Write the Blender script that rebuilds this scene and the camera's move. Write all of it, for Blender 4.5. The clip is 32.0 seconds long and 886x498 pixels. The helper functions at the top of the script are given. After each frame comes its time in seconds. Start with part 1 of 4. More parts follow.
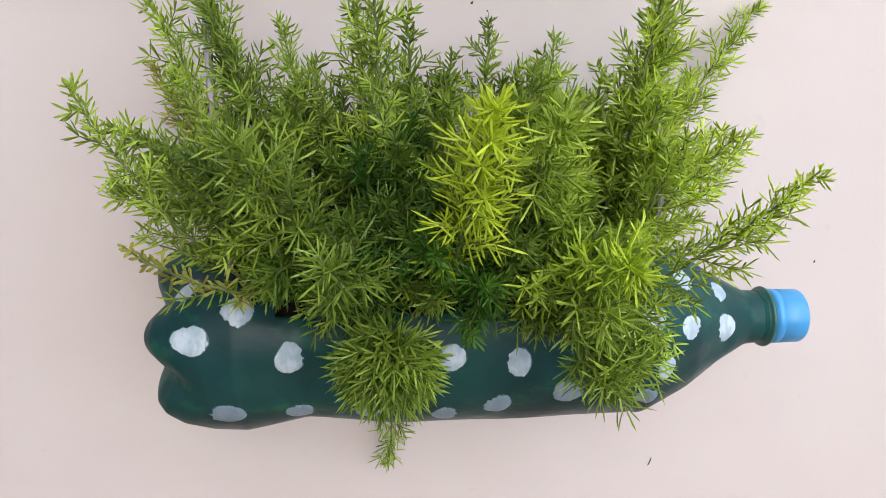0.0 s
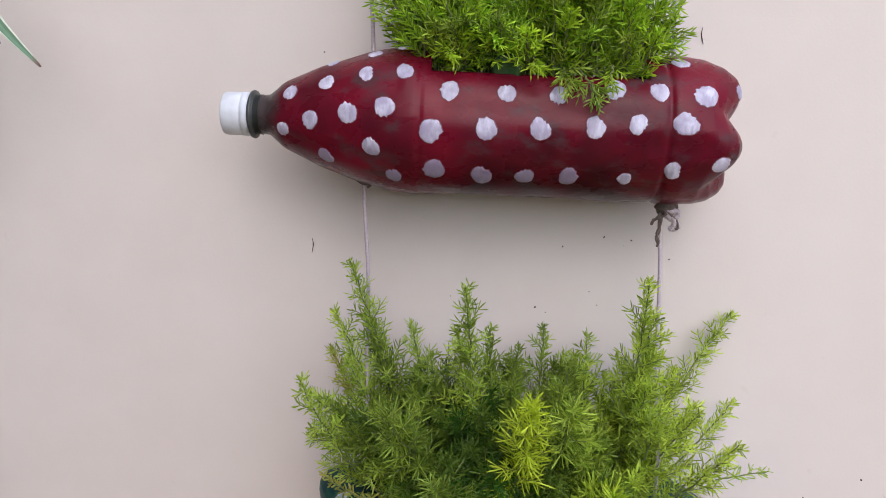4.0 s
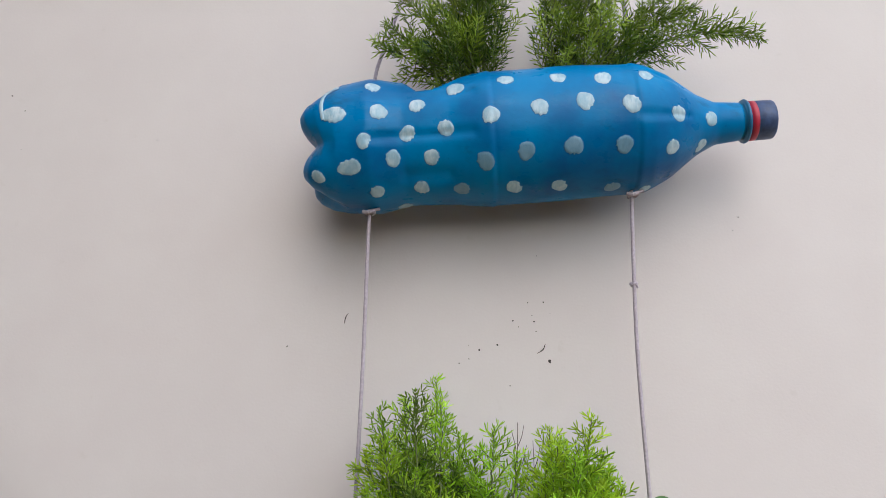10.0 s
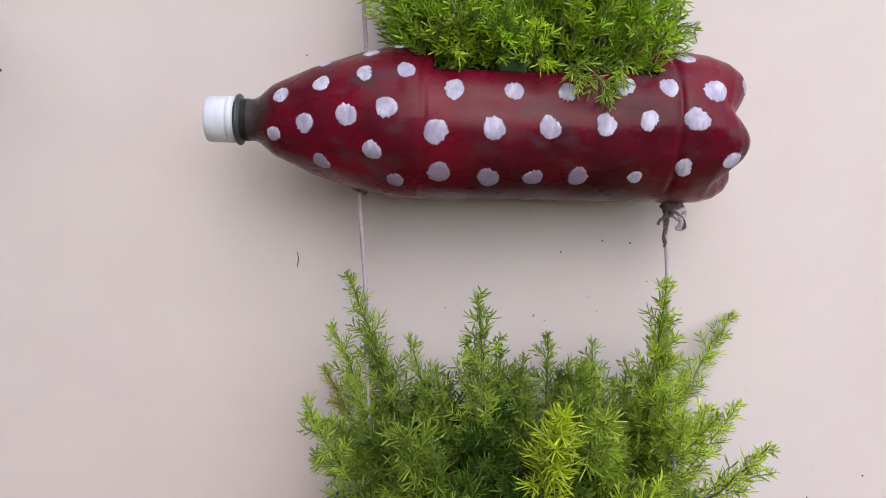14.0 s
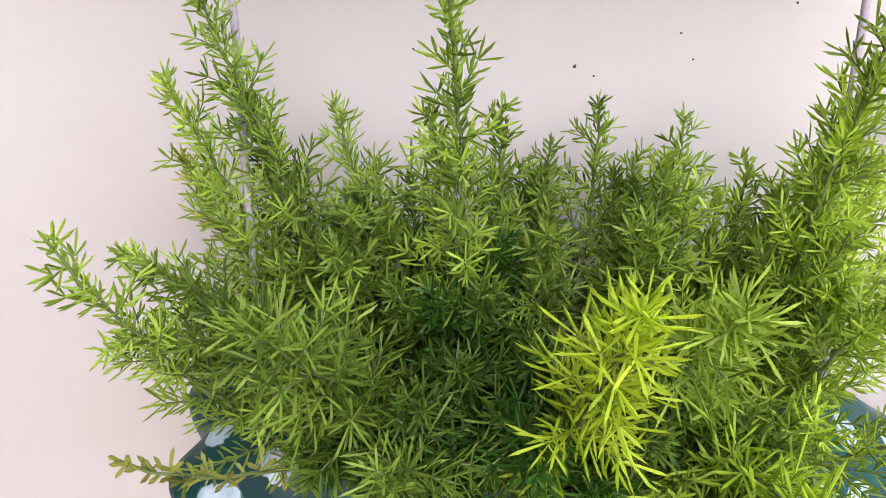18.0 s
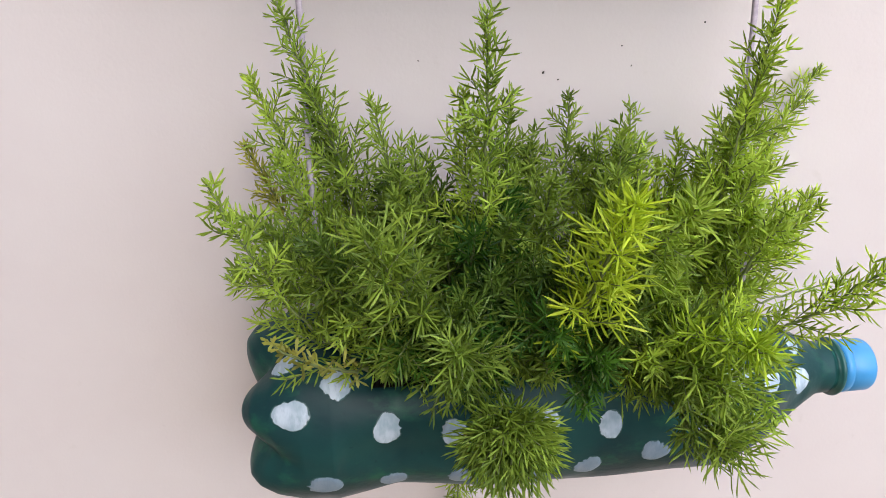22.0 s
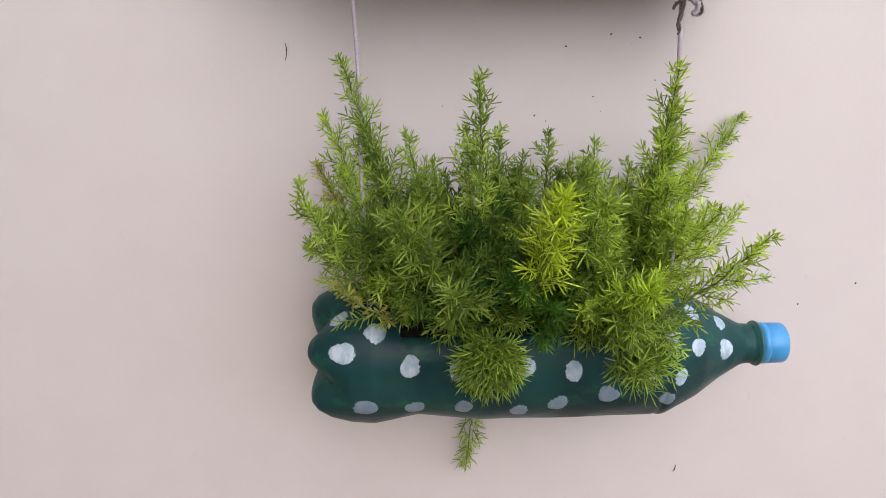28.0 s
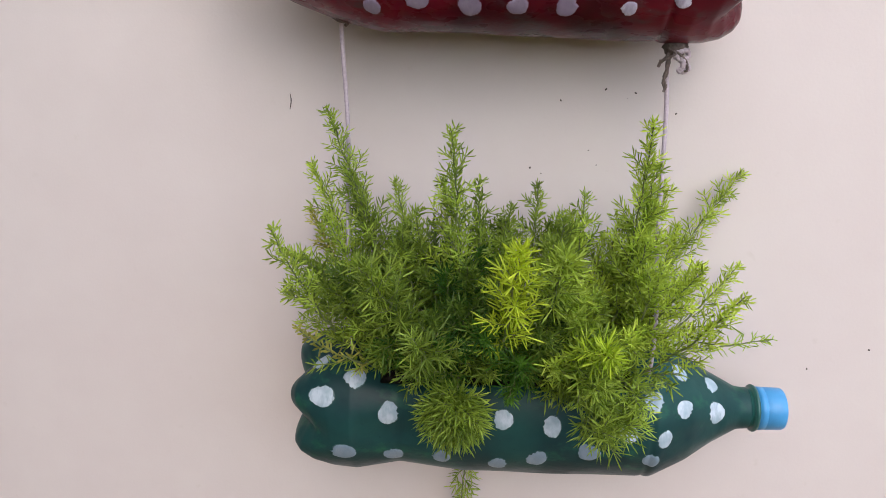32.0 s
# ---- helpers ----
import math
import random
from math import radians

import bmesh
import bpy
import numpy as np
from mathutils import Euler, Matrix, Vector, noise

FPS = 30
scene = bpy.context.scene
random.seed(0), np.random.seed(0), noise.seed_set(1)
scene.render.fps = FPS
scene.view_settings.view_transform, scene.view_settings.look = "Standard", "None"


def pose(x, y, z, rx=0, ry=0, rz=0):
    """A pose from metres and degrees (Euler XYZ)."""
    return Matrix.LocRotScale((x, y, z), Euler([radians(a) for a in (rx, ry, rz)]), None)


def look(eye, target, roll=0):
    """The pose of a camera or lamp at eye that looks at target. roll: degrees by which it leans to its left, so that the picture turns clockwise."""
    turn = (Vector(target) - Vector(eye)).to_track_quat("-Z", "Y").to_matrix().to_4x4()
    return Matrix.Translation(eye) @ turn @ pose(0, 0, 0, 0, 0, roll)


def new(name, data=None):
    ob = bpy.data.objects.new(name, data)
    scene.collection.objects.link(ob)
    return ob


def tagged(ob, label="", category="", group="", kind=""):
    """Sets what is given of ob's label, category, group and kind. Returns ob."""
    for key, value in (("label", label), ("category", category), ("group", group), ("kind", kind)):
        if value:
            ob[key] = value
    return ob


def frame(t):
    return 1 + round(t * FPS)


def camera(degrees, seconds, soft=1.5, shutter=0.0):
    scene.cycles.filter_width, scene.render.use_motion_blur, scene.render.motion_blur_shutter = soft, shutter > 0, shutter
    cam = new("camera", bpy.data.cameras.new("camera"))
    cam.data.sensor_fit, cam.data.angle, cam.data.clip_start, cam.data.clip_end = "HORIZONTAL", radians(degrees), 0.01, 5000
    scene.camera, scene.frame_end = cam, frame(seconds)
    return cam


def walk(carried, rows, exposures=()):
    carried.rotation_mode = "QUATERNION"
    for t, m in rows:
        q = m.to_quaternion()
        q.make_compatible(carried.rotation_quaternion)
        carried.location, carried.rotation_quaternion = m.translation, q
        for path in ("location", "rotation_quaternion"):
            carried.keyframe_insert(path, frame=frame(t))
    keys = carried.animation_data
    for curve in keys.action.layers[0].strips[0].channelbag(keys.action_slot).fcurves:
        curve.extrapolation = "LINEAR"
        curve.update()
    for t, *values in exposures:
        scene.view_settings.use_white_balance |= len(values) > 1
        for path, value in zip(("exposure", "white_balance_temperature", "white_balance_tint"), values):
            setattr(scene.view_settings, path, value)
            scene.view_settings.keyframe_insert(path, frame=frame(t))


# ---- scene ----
cam = camera(61.47, 32.0, 0.85)
ROWS = [  # seconds, x, y, z, yaw, pitch, roll
    (0.0, 0.0102, -0.4327, 1.2125, -1.94, -26.06, 2.85),
    (0.5, 0.0053, -0.4476, 1.2336, -0.24, -23.37, 1.83),
    (1.0, -0.0024, -0.4616, 1.2430, -0.60, -20.34, 3.43),
    (1.5, -0.0069, -0.4797, 1.2601, -0.90, -19.03, 3.21),
    (2.0, 0.0184, -0.5202, 1.2584, 2.40, -21.01, 2.76),
    (2.5, 0.0345, -0.5755, 1.2670, 6.51, -18.05, 0.16),
    (3.0, 0.0190, -0.6004, 1.2731, 5.97, -15.70, 2.06),
    (3.5, 0.0290, -0.6114, 1.3007, 6.93, -13.03, 2.08),
    (5.5, -0.0042, -0.6122, 1.3751, 2.80, -5.49, 1.93),
    (6.0, -0.0092, -0.6119, 1.3962, 1.64, 0.03, 3.32),
    (6.5, -0.0177, -0.6116, 1.4054, 2.62, 3.06, 3.99),
    (7.0, -0.0171, -0.6190, 1.4231, 4.11, 6.36, 4.28),
    (7.5, -0.0015, -0.6191, 1.4139, 5.51, 10.94, 4.06),
    (8.0, -0.0031, -0.6225, 1.4285, 4.40, 11.80, 3.80),
    (8.5, 0.0009, -0.6245, 1.4407, 5.06, 13.32, 3.81),
    (9.0, -0.0001, -0.6265, 1.4481, 4.52, 13.11, 3.63),
    (9.5, -0.0001, -0.6245, 1.4521, 3.83, 12.50, 3.79),
    (10.0, 0.0009, -0.6255, 1.4489, 4.52, 13.65, 3.66),
    (10.5, 0.0005, -0.6262, 1.4375, 5.03, 10.59, 3.40),
    (11.0, 0.0006, -0.6404, 1.4313, 5.28, 7.53, 2.63),
    (11.5, 0.0142, -0.6528, 1.4092, 7.43, 3.26, 2.04),
    (12.0, 0.0236, -0.6667, 1.3866, 7.27, 0.60, 2.28),
    (12.5, -0.0022, -0.6712, 1.3720, 5.47, -2.08, 1.56),
    (13.0, -0.0174, -0.6693, 1.3592, 2.42, -5.04, 1.16),
    (13.5, -0.0413, -0.6504, 1.3410, 0.49, -8.49, 1.01),
    (14.0, -0.0247, -0.5913, 1.3103, 1.53, -9.85, 0.81),
    (14.5, 0.0076, -0.5247, 1.2869, 5.49, -14.42, 0.14),
    (15.0, 0.0311, -0.4891, 1.2596, 8.10, -17.20, 0.48),
    (15.5, 0.0321, -0.4640, 1.2479, 6.77, -19.24, 1.47),
    (17.5, -0.0306, -0.3658, 1.2314, -0.53, -26.21, 0.52),
    (18.0, -0.0015, -0.3348, 1.2331, 3.61, -27.40, 1.33),
    (18.5, 0.0174, -0.3273, 1.2285, 5.01, -29.74, 0.12),
    (19.0, 0.0215, -0.3471, 1.2285, 5.16, -28.89, -0.30),
    (19.5, 0.0063, -0.3748, 1.2323, 2.07, -26.10, 1.85),
    (20.0, -0.0046, -0.3861, 1.2357, 1.49, -25.94, 2.21),
    (20.5, -0.0135, -0.3889, 1.2354, 0.27, -25.44, 2.23),
    (21.0, -0.0183, -0.3963, 1.2393, -0.69, -25.63, 2.46),
    (21.5, -0.0342, -0.4125, 1.2367, -1.74, -24.66, 2.36),
    (22.0, -0.0460, -0.4299, 1.2354, -3.41, -24.19, 1.87),
    (22.5, -0.0461, -0.4430, 1.2388, -3.48, -23.59, 1.08),
    (23.0, -0.0211, -0.4526, 1.2421, -1.25, -23.97, 2.25),
    (23.5, -0.0020, -0.4628, 1.2437, 1.68, -24.55, 2.46),
    (24.0, 0.0135, -0.4814, 1.2506, 4.64, -24.41, 0.48),
    (24.5, 0.0353, -0.5051, 1.2481, 5.60, -23.70, 1.24),
    (25.0, 0.0406, -0.5207, 1.2553, 6.38, -22.15, 1.48),
    (25.5, 0.0388, -0.5296, 1.2589, 6.95, -21.34, 1.52),
    (27.5, -0.0022, -0.5713, 1.2696, 2.56, -19.12, 1.91),
    (28.0, -0.0267, -0.5815, 1.2639, 0.73, -21.08, 1.75),
    (28.5, -0.0319, -0.5821, 1.2695, 0.46, -20.07, 1.83),
    (29.0, -0.0331, -0.5846, 1.2712, 0.29, -20.39, 1.68),
    (29.5, -0.0316, -0.6000, 1.2779, -0.46, -19.35, 1.13),
    (30.0, -0.0281, -0.6114, 1.2821, 0.59, -16.93, 0.93),
    (30.5, -0.0109, -0.6009, 1.2896, 2.34, -16.76, 1.00),
    (31.0, 0.0140, -0.5818, 1.2791, 4.17, -16.64, 2.06),
    (31.5, 0.0354, -0.5771, 1.2691, 6.61, -17.67, 1.87),
    (32.0, 0.0355, -0.5805, 1.2732, 6.67, -18.13, 1.93),
]
EXPOSURES = [  # seconds, stops, kelvin, tint
    (0.0, 1.55, 6100, 11), (2.0, 1.43, 6180, 13), (3.5, 1.29, 6120, 12), (6.0, 1.19, 6180, 10), (9.0, 1.04, 6050, 7), (11.0, 1.04, 6050, 7), (13.0, 1.22, 6130, 12),
    (15.0, 1.41, 6200, 14), (18.0, 1.85, 6050, 12), (19.0, 1.86, 6050, 12), (21.0, 1.66, 6050, 12), (23.0, 1.50, 6100, 13), (25.0, 1.40, 6160, 13), (28.0, 1.33, 6180, 13), (32.0, 1.33, 6180, 13),
]
walk(cam, [(t, pose(x, y, z, 90 + pitch, 0, yaw) @ pose(0, 0, 0, 0, 0, roll)) for t, x, y, z, yaw, pitch, roll in ROWS], EXPOSURES)

# ---- world and sun ----
SUN_EL, SUN_AZ = radians(40), radians(168)   # azimuth from +y, clockwise seen from above
world = bpy.data.worlds.new("world")
scene.world = world
world.use_nodes = True
wn = world.node_tree.nodes
sky = wn.new("ShaderNodeTexSky")
sky.sky_type, sky.sun_disc = "NISHITA", False
sky.sun_elevation, sky.sun_rotation = SUN_EL, SUN_AZ
sky.dust_density, sky.ozone_density = 3.0, 0.6
wn["Background"].inputs["Strength"].default_value = 0.06
world.node_tree.links.new(sky.outputs[0], wn["Background"].inputs["Color"])
sun_data = bpy.data.lights.new("sun", "SUN")
sun_data.energy, sun_data.angle, sun_data.color = 1.43, radians(112), (0.945, 0.955, 1.0)
sun = new("sun", sun_data)
toward = Vector((math.sin(SUN_AZ) * math.cos(SUN_EL), math.cos(SUN_AZ) * math.cos(SUN_EL), math.sin(SUN_EL)))
sun.matrix_world = look(toward * 6, (0, 0, 0))


# ---- materials ----
def material(name, rough=0.5, metal=0.0):
    m = bpy.data.materials.new(name)
    m.use_nodes = True
    b = m.node_tree.nodes["Principled BSDF"]
    b.inputs["Roughness"].default_value, b.inputs["Metallic"].default_value = rough, metal
    return m, m.node_tree, b


def node(tree, kind, **values):
    n = tree.nodes.new(kind)
    for key, value in values.items():
        n.inputs[key.replace("_", " ")].default_value = value
    return n


def coords(tree, scale=(1, 1, 1)):
    c, m = tree.nodes.new("ShaderNodeTexCoord"), tree.nodes.new("ShaderNodeMapping")
    m.inputs["Scale"].default_value = scale
    tree.links.new(c.outputs["Object"], m.inputs["Vector"])
    return m.outputs[0]


def noise_tex(tree, vec, scale, detail=4.0, rough=0.55):
    n = node(tree, "ShaderNodeTexNoise", Scale=scale, Detail=detail, Roughness=rough)
    tree.links.new(vec, n.inputs["Vector"])
    return n.outputs["Fac"]


def ramp(tree, fac, *stops):
    r = tree.nodes.new("ShaderNodeValToRGB")
    e = r.color_ramp.elements
    while len(e) < len(stops):
        e.new(0.5)
    for el, (at, col) in zip(e, stops):
        el.position, el.color = at, (*col, 1) if len(col) == 3 else col
    tree.links.new(fac, r.inputs["Fac"])
    return r.outputs["Color"]


def mix(tree, fac, a, b, how="MIX"):
    m = tree.nodes.new("ShaderNodeMix")
    m.data_type, m.blend_type = "RGBA", how
    for value, socket in ((fac, m.inputs[0]), (a, m.inputs[6]), (b, m.inputs[7])):
        if isinstance(value, (int, float)):
            socket.default_value = value
        elif isinstance(value, tuple):
            socket.default_value = (*value, 1)
        else:
            tree.links.new(value, socket)
    return m.outputs[2]


def bump(tree, bsdf, height, strength, distance=0.001):
    b = node(tree, "ShaderNodeBump", Strength=strength, Distance=distance)
    tree.links.new(height, b.inputs["Height"])
    tree.links.new(b.outputs[0], bsdf.inputs["Normal"])


def wall_paint():
    m, t, b = material("wall_paint", 0.75)
    v = coords(t)
    broad, mid, fine = noise_tex(t, v, 2.2, 3), noise_tex(t, v, 14, 5), noise_tex(t, v, 420, 3)
    col = mix(t, broad, (0.64, 0.60, 0.575), (0.67, 0.60, 0.59))
    col = mix(t, ramp(t, mid, (0.35, (0, 0, 0)), (0.75, (1, 1, 1))), col, (0.68, 0.63, 0.61))
    col = mix(t, ramp(t, noise_tex(t, v, 60, 6), (0.66, (0, 0, 0)), (0.80, (0.35, 0.35, 0.35))), col, (0.52, 0.47, 0.42))
    t.links.new(col, b.inputs["Base Color"])
    bump(t, b, mix(t, 0.3, fine, mid), 0.25, 0.0006)
    return m


def plain(name, col, rough=0.5, var=0.12, scale=60.0, metal=0.0, bumpy=0.15):
    m, t, b = material(name, rough, metal)
    v = coords(t)
    f = noise_tex(t, v, scale, 5)
    lo, hi = tuple(c * (1 - var) for c in col), tuple(min(1, c * (1 + var)) for c in col)
    t.links.new(ramp(t, f, (0.3, lo), (0.7, hi)), b.inputs["Base Color"])
    if bumpy:
        bump(t, b, noise_tex(t, v, scale * 6, 3), bumpy, 0.0005)
    return m


def bottle_paint(name, base, dark, patch, patch_from, rough=0.32, neck=None, gloss=0.5):
    """Hand-brushed paint: broad tone changes, thin places where the undercoat shows, fine brush marks."""
    m, t, b = material(name, rough)
    b.inputs["Specular IOR Level"].default_value = gloss
    v, brush = coords(t), coords(t, (1, 1.7, 1.7))
    col = mix(t, ramp(t, noise_tex(t, v, 16, 4), (0.38, (0, 0, 0)), (0.68, (1, 1, 1))), base, dark)
    col = mix(t, ramp(t, noise_tex(t, brush, 26, 5, 0.65), (patch_from, (0, 0, 0)), (patch_from + 0.14, (0.8, 0.8, 0.8))), col, patch)
    col = mix(t, ramp(t, noise_tex(t, v, 230, 2), (0.70, (0, 0, 0)), (0.76, (0.5, 0.5, 0.5))), col, dark)
    if neck:  # paint rubbed thin towards the neck and, in blotches, along the body
        sep, v0 = t.nodes.new("ShaderNodeSeparateXYZ"), coords(t)
        t.links.new(v0, sep.inputs[0])
        lin = node(t, "ShaderNodeMapRange")
        for i, value in enumerate((neck[0], neck[1], 0.0, 1.0)):
            lin.inputs[i + 1].default_value = value
        t.links.new(sep.outputs[0], lin.inputs[0])
        edge = mix(t, 0.35, lin.outputs[0], noise_tex(t, v, 45, 4))
        col = mix(t, ramp(t, edge, (0.45, (0.0, 0.0, 0.0)), (0.62, (0.92, 0.92, 0.92))), col, neck[2])
    t.links.new(col, b.inputs["Base Color"])
    t.links.new(ramp(t, noise_tex(t, brush, 40, 4), (0.3, (rough - 0.08,) * 3), (0.75, (rough + 0.2,) * 3)), b.inputs["Roughness"])
    bump(t, b, mix(t, 0.35, noise_tex(t, v, 28, 2), noise_tex(t, brush, 110, 4)), 0.22, 0.003)
    return m


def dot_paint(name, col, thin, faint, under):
    """White paint dabbed on by brush: streaky, thinner towards the rim; faint colours underside shade into lower dots.
    """
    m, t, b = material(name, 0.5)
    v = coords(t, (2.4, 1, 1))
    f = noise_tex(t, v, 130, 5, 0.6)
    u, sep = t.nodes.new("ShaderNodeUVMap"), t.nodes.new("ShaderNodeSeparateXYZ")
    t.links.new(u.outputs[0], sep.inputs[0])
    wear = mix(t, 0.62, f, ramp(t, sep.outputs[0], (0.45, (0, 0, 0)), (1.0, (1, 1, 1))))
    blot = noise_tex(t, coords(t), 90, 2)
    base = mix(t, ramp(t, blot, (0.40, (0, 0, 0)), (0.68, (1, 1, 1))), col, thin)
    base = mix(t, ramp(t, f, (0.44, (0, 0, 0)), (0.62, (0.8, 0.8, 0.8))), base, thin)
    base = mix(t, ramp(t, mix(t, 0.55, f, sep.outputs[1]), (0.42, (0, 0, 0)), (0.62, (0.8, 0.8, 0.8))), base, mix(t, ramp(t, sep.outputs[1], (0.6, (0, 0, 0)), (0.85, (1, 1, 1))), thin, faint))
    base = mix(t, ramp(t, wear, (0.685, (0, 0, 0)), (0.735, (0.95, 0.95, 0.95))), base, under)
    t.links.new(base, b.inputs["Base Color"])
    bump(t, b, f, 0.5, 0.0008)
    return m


def leaf(name, dark, light, tip=0.42):
    """Needle leaves: tone by needle and by frond, thin enough to let light through."""
    m, t, b = material(name, 0.5)
    b.inputs["Specular IOR Level"].default_value = 0.4
    geo, info = t.nodes.new("ShaderNodeNewGeometry"), t.nodes.new("ShaderNodeObjectInfo")
    u, sep = t.nodes.new("ShaderNodeUVMap"), t.nodes.new("ShaderNodeSeparateXYZ")
    t.links.new(u.outputs[0], sep.inputs[0])
    age = mix(t, 0.6, geo.outputs["Random Per Island"], sep.outputs[0])
    col = mix(t, ramp(t, age, (0.15, (0, 0, 0)), (0.85, (1, 1, 1))), dark, light)
    col = mix(t, ramp(t, sep.outputs[1], (0.72, (0, 0, 0)), (1.0, (0.75, 0.75, 0.75))), col, dark)
    shade = ramp(t, info.outputs["Random"], (0.0, (0.80, 0.86, 0.85)), (1.0, (1.12, 1.10, 1.0)))
    col = mix(t, 1.0, col, shade, "MULTIPLY")
    t.links.new(col, b.inputs["Base Color"])
    tr = t.nodes.new("ShaderNodeBsdfTranslucent")
    t.links.new(mix(t, 1.0, col, (1.5, 1.5, 0.8), "MULTIPLY"), tr.inputs["Color"])
    ms = node(t, "ShaderNodeMixShader", Fac=tip)
    t.links.new(b.outputs[0], ms.inputs[1])
    t.links.new(tr.outputs[0], ms.inputs[2])
    t.links.new(ms.outputs[0], t.nodes["Material Output"].inputs["Surface"])
    return m


WALL = wall_paint()
# dark tone for the two added walls that only block light
SHADE_WALL = plain("shade_wall", (0.13, 0.105, 0.075), 0.9, 0.2, 4.0)
WARM_GROUND = plain("warm_ground", (0.26, 0.17, 0.062), 0.95, 0.25, 3.0)
RED = bottle_paint("red_paint", (0.148, 0.004, 0.018), (0.046, 0.004, 0.010), (0.058, 0.040, 0.046), 0.54, 0.25, (-0.112, -0.158, (0.045, 0.040, 0.042)), 0.19)
BLUE = bottle_paint("blue_paint", (0.002, 0.20, 0.47), (0.002, 0.092, 0.275), (0.005, 0.08, 0.18), 0.60, 0.30, gloss=0.15)
GREEN = bottle_paint("green_paint", (0.015, 0.066, 0.062), (0.009, 0.030, 0.038), (0.022, 0.115, 0.070), 0.55, 0.36, gloss=0.18)
DOT_LILAC = dot_paint("lilac_white_dots", (0.58, 0.58, 0.72), (0.33, 0.30, 0.44), (0.20, 0.15, 0.25), (0.09, 0.01, 0.02))
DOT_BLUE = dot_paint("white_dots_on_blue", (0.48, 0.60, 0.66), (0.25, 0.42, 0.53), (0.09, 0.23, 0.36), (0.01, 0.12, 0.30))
DOT_GREEN = dot_paint("white_dots_on_green", (0.52, 0.61, 0.69), (0.30, 0.41, 0.49), (0.13, 0.20, 0.27), (0.01, 0.065, 0.06))
CAP_WHITE = plain("white_cap_paint", (0.60, 0.64, 0.72), 0.5, 0.12, 90)
CAP_NAVY = plain("navy_cap_plastic", (0.035, 0.065, 0.16), 0.45, 0.35, 160)
CAP_SKY = plain("sky_blue_cap_plastic", (0.06, 0.30, 0.62), 0.35, 0.10, 60)
RED_BAND = plain("red_band", (0.42, 0.02, 0.05), 0.4, 0.1)
NECK_RED = plain("smeared_neck_plastic", (0.040, 0.045, 0.045), 0.35, 0.4, 60)
NECK_GREEN = plain("green_neck_plastic", (0.02, 0.10, 0.09), 0.35, 0.25, 60)
NECK_BLUE = plain("blue_neck_plastic", (0.015, 0.13, 0.26), 0.35, 0.25, 60)
SOIL = plain("dark_soil", (0.022, 0.016, 0.012), 0.95, 0.5, 150, bumpy=1.0)
CORD = plain("pale_cord", (0.46, 0.40, 0.45), 0.8, 0.15, 500, bumpy=0.6)
ROOT = plain("dry_root", (0.12, 0.095, 0.085), 0.9, 0.4, 300)
DIRT = plain("dark_dirt", (0.05, 0.04, 0.035), 0.9, 0.3, 300)
STEEL = plain("steel", (0.4, 0.4, 0.4), 0.4, 0.1, metal=1.0)
FERN = leaf("fern_green", (0.156, 0.245, 0.022), (0.583, 0.712, 0.118))
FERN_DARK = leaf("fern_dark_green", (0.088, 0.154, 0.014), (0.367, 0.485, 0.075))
FERN_LIME = leaf("fern_lime", (0.24, 0.366, 0.012), (0.597, 0.767, 0.066))
FERN_YELLOW = leaf("fern_yellow", (0.33, 0.42, 0.014), (0.74, 0.82, 0.07))
FERN_LEMON = leaf("fern_lemon_green", (0.246, 0.36, 0.014), (0.609, 0.722, 0.073))
FERN_BROWN = leaf("fern_ochre", (0.23, 0.225, 0.041), (0.566, 0.536, 0.122))
FERN_OLIVE = leaf("fern_olive", (0.19, 0.21, 0.025), (0.52, 0.53, 0.11))
FERN_FRESH = leaf("fern_fresh_green", (0.173, 0.308, 0.01), (0.556, 0.791, 0.072))
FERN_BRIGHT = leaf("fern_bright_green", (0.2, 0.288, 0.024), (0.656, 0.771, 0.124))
# mid green doubles as inner shade; the darkest green is shade put into colour
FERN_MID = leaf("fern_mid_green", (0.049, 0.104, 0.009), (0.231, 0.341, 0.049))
FERN_SHADED = leaf("fern_shaded_green", (0.025, 0.09, 0.006), (0.117, 0.269, 0.027))
STEM = plain("fern_stem", (0.16, 0.20, 0.06), 0.6, 0.2, 100)
# dark leaf green; for the red rim's sprout the fern's shade is in it
BROAD_DARK_SHADED = plain("dark_shaded_leaf", (0.035, 0.095, 0.030), 0.5, 0.25, 90)
BROAD = plain("broad_leaf", (0.08, 0.18, 0.05), 0.5, 0.25, 90)


def striped_leaf(name, *bands):
    m, t, b = material(name, 0.4)
    u = t.nodes.new("ShaderNodeUVMap")
    sep = t.nodes.new("ShaderNodeSeparateXYZ")
    t.links.new(u.outputs[0], sep.inputs[0])
    col = ramp(t, sep.outputs[0], *bands)
    grain = noise_tex(t, coords(t, (1, 1, 0.15)), 900, 3)
    col = mix(t, 1.0, col, ramp(t, grain, (0.3, (0.86, 0.88, 0.86)), (0.7, (1.08, 1.06, 1.08))), "MULTIPLY")
    col = mix(t, ramp(t, sep.outputs[1], (0.93, (0, 0, 0)), (0.975, (1, 1, 1))), col, (0.11, 0.07, 0.05))
    t.links.new(col, b.inputs["Base Color"])
    return m


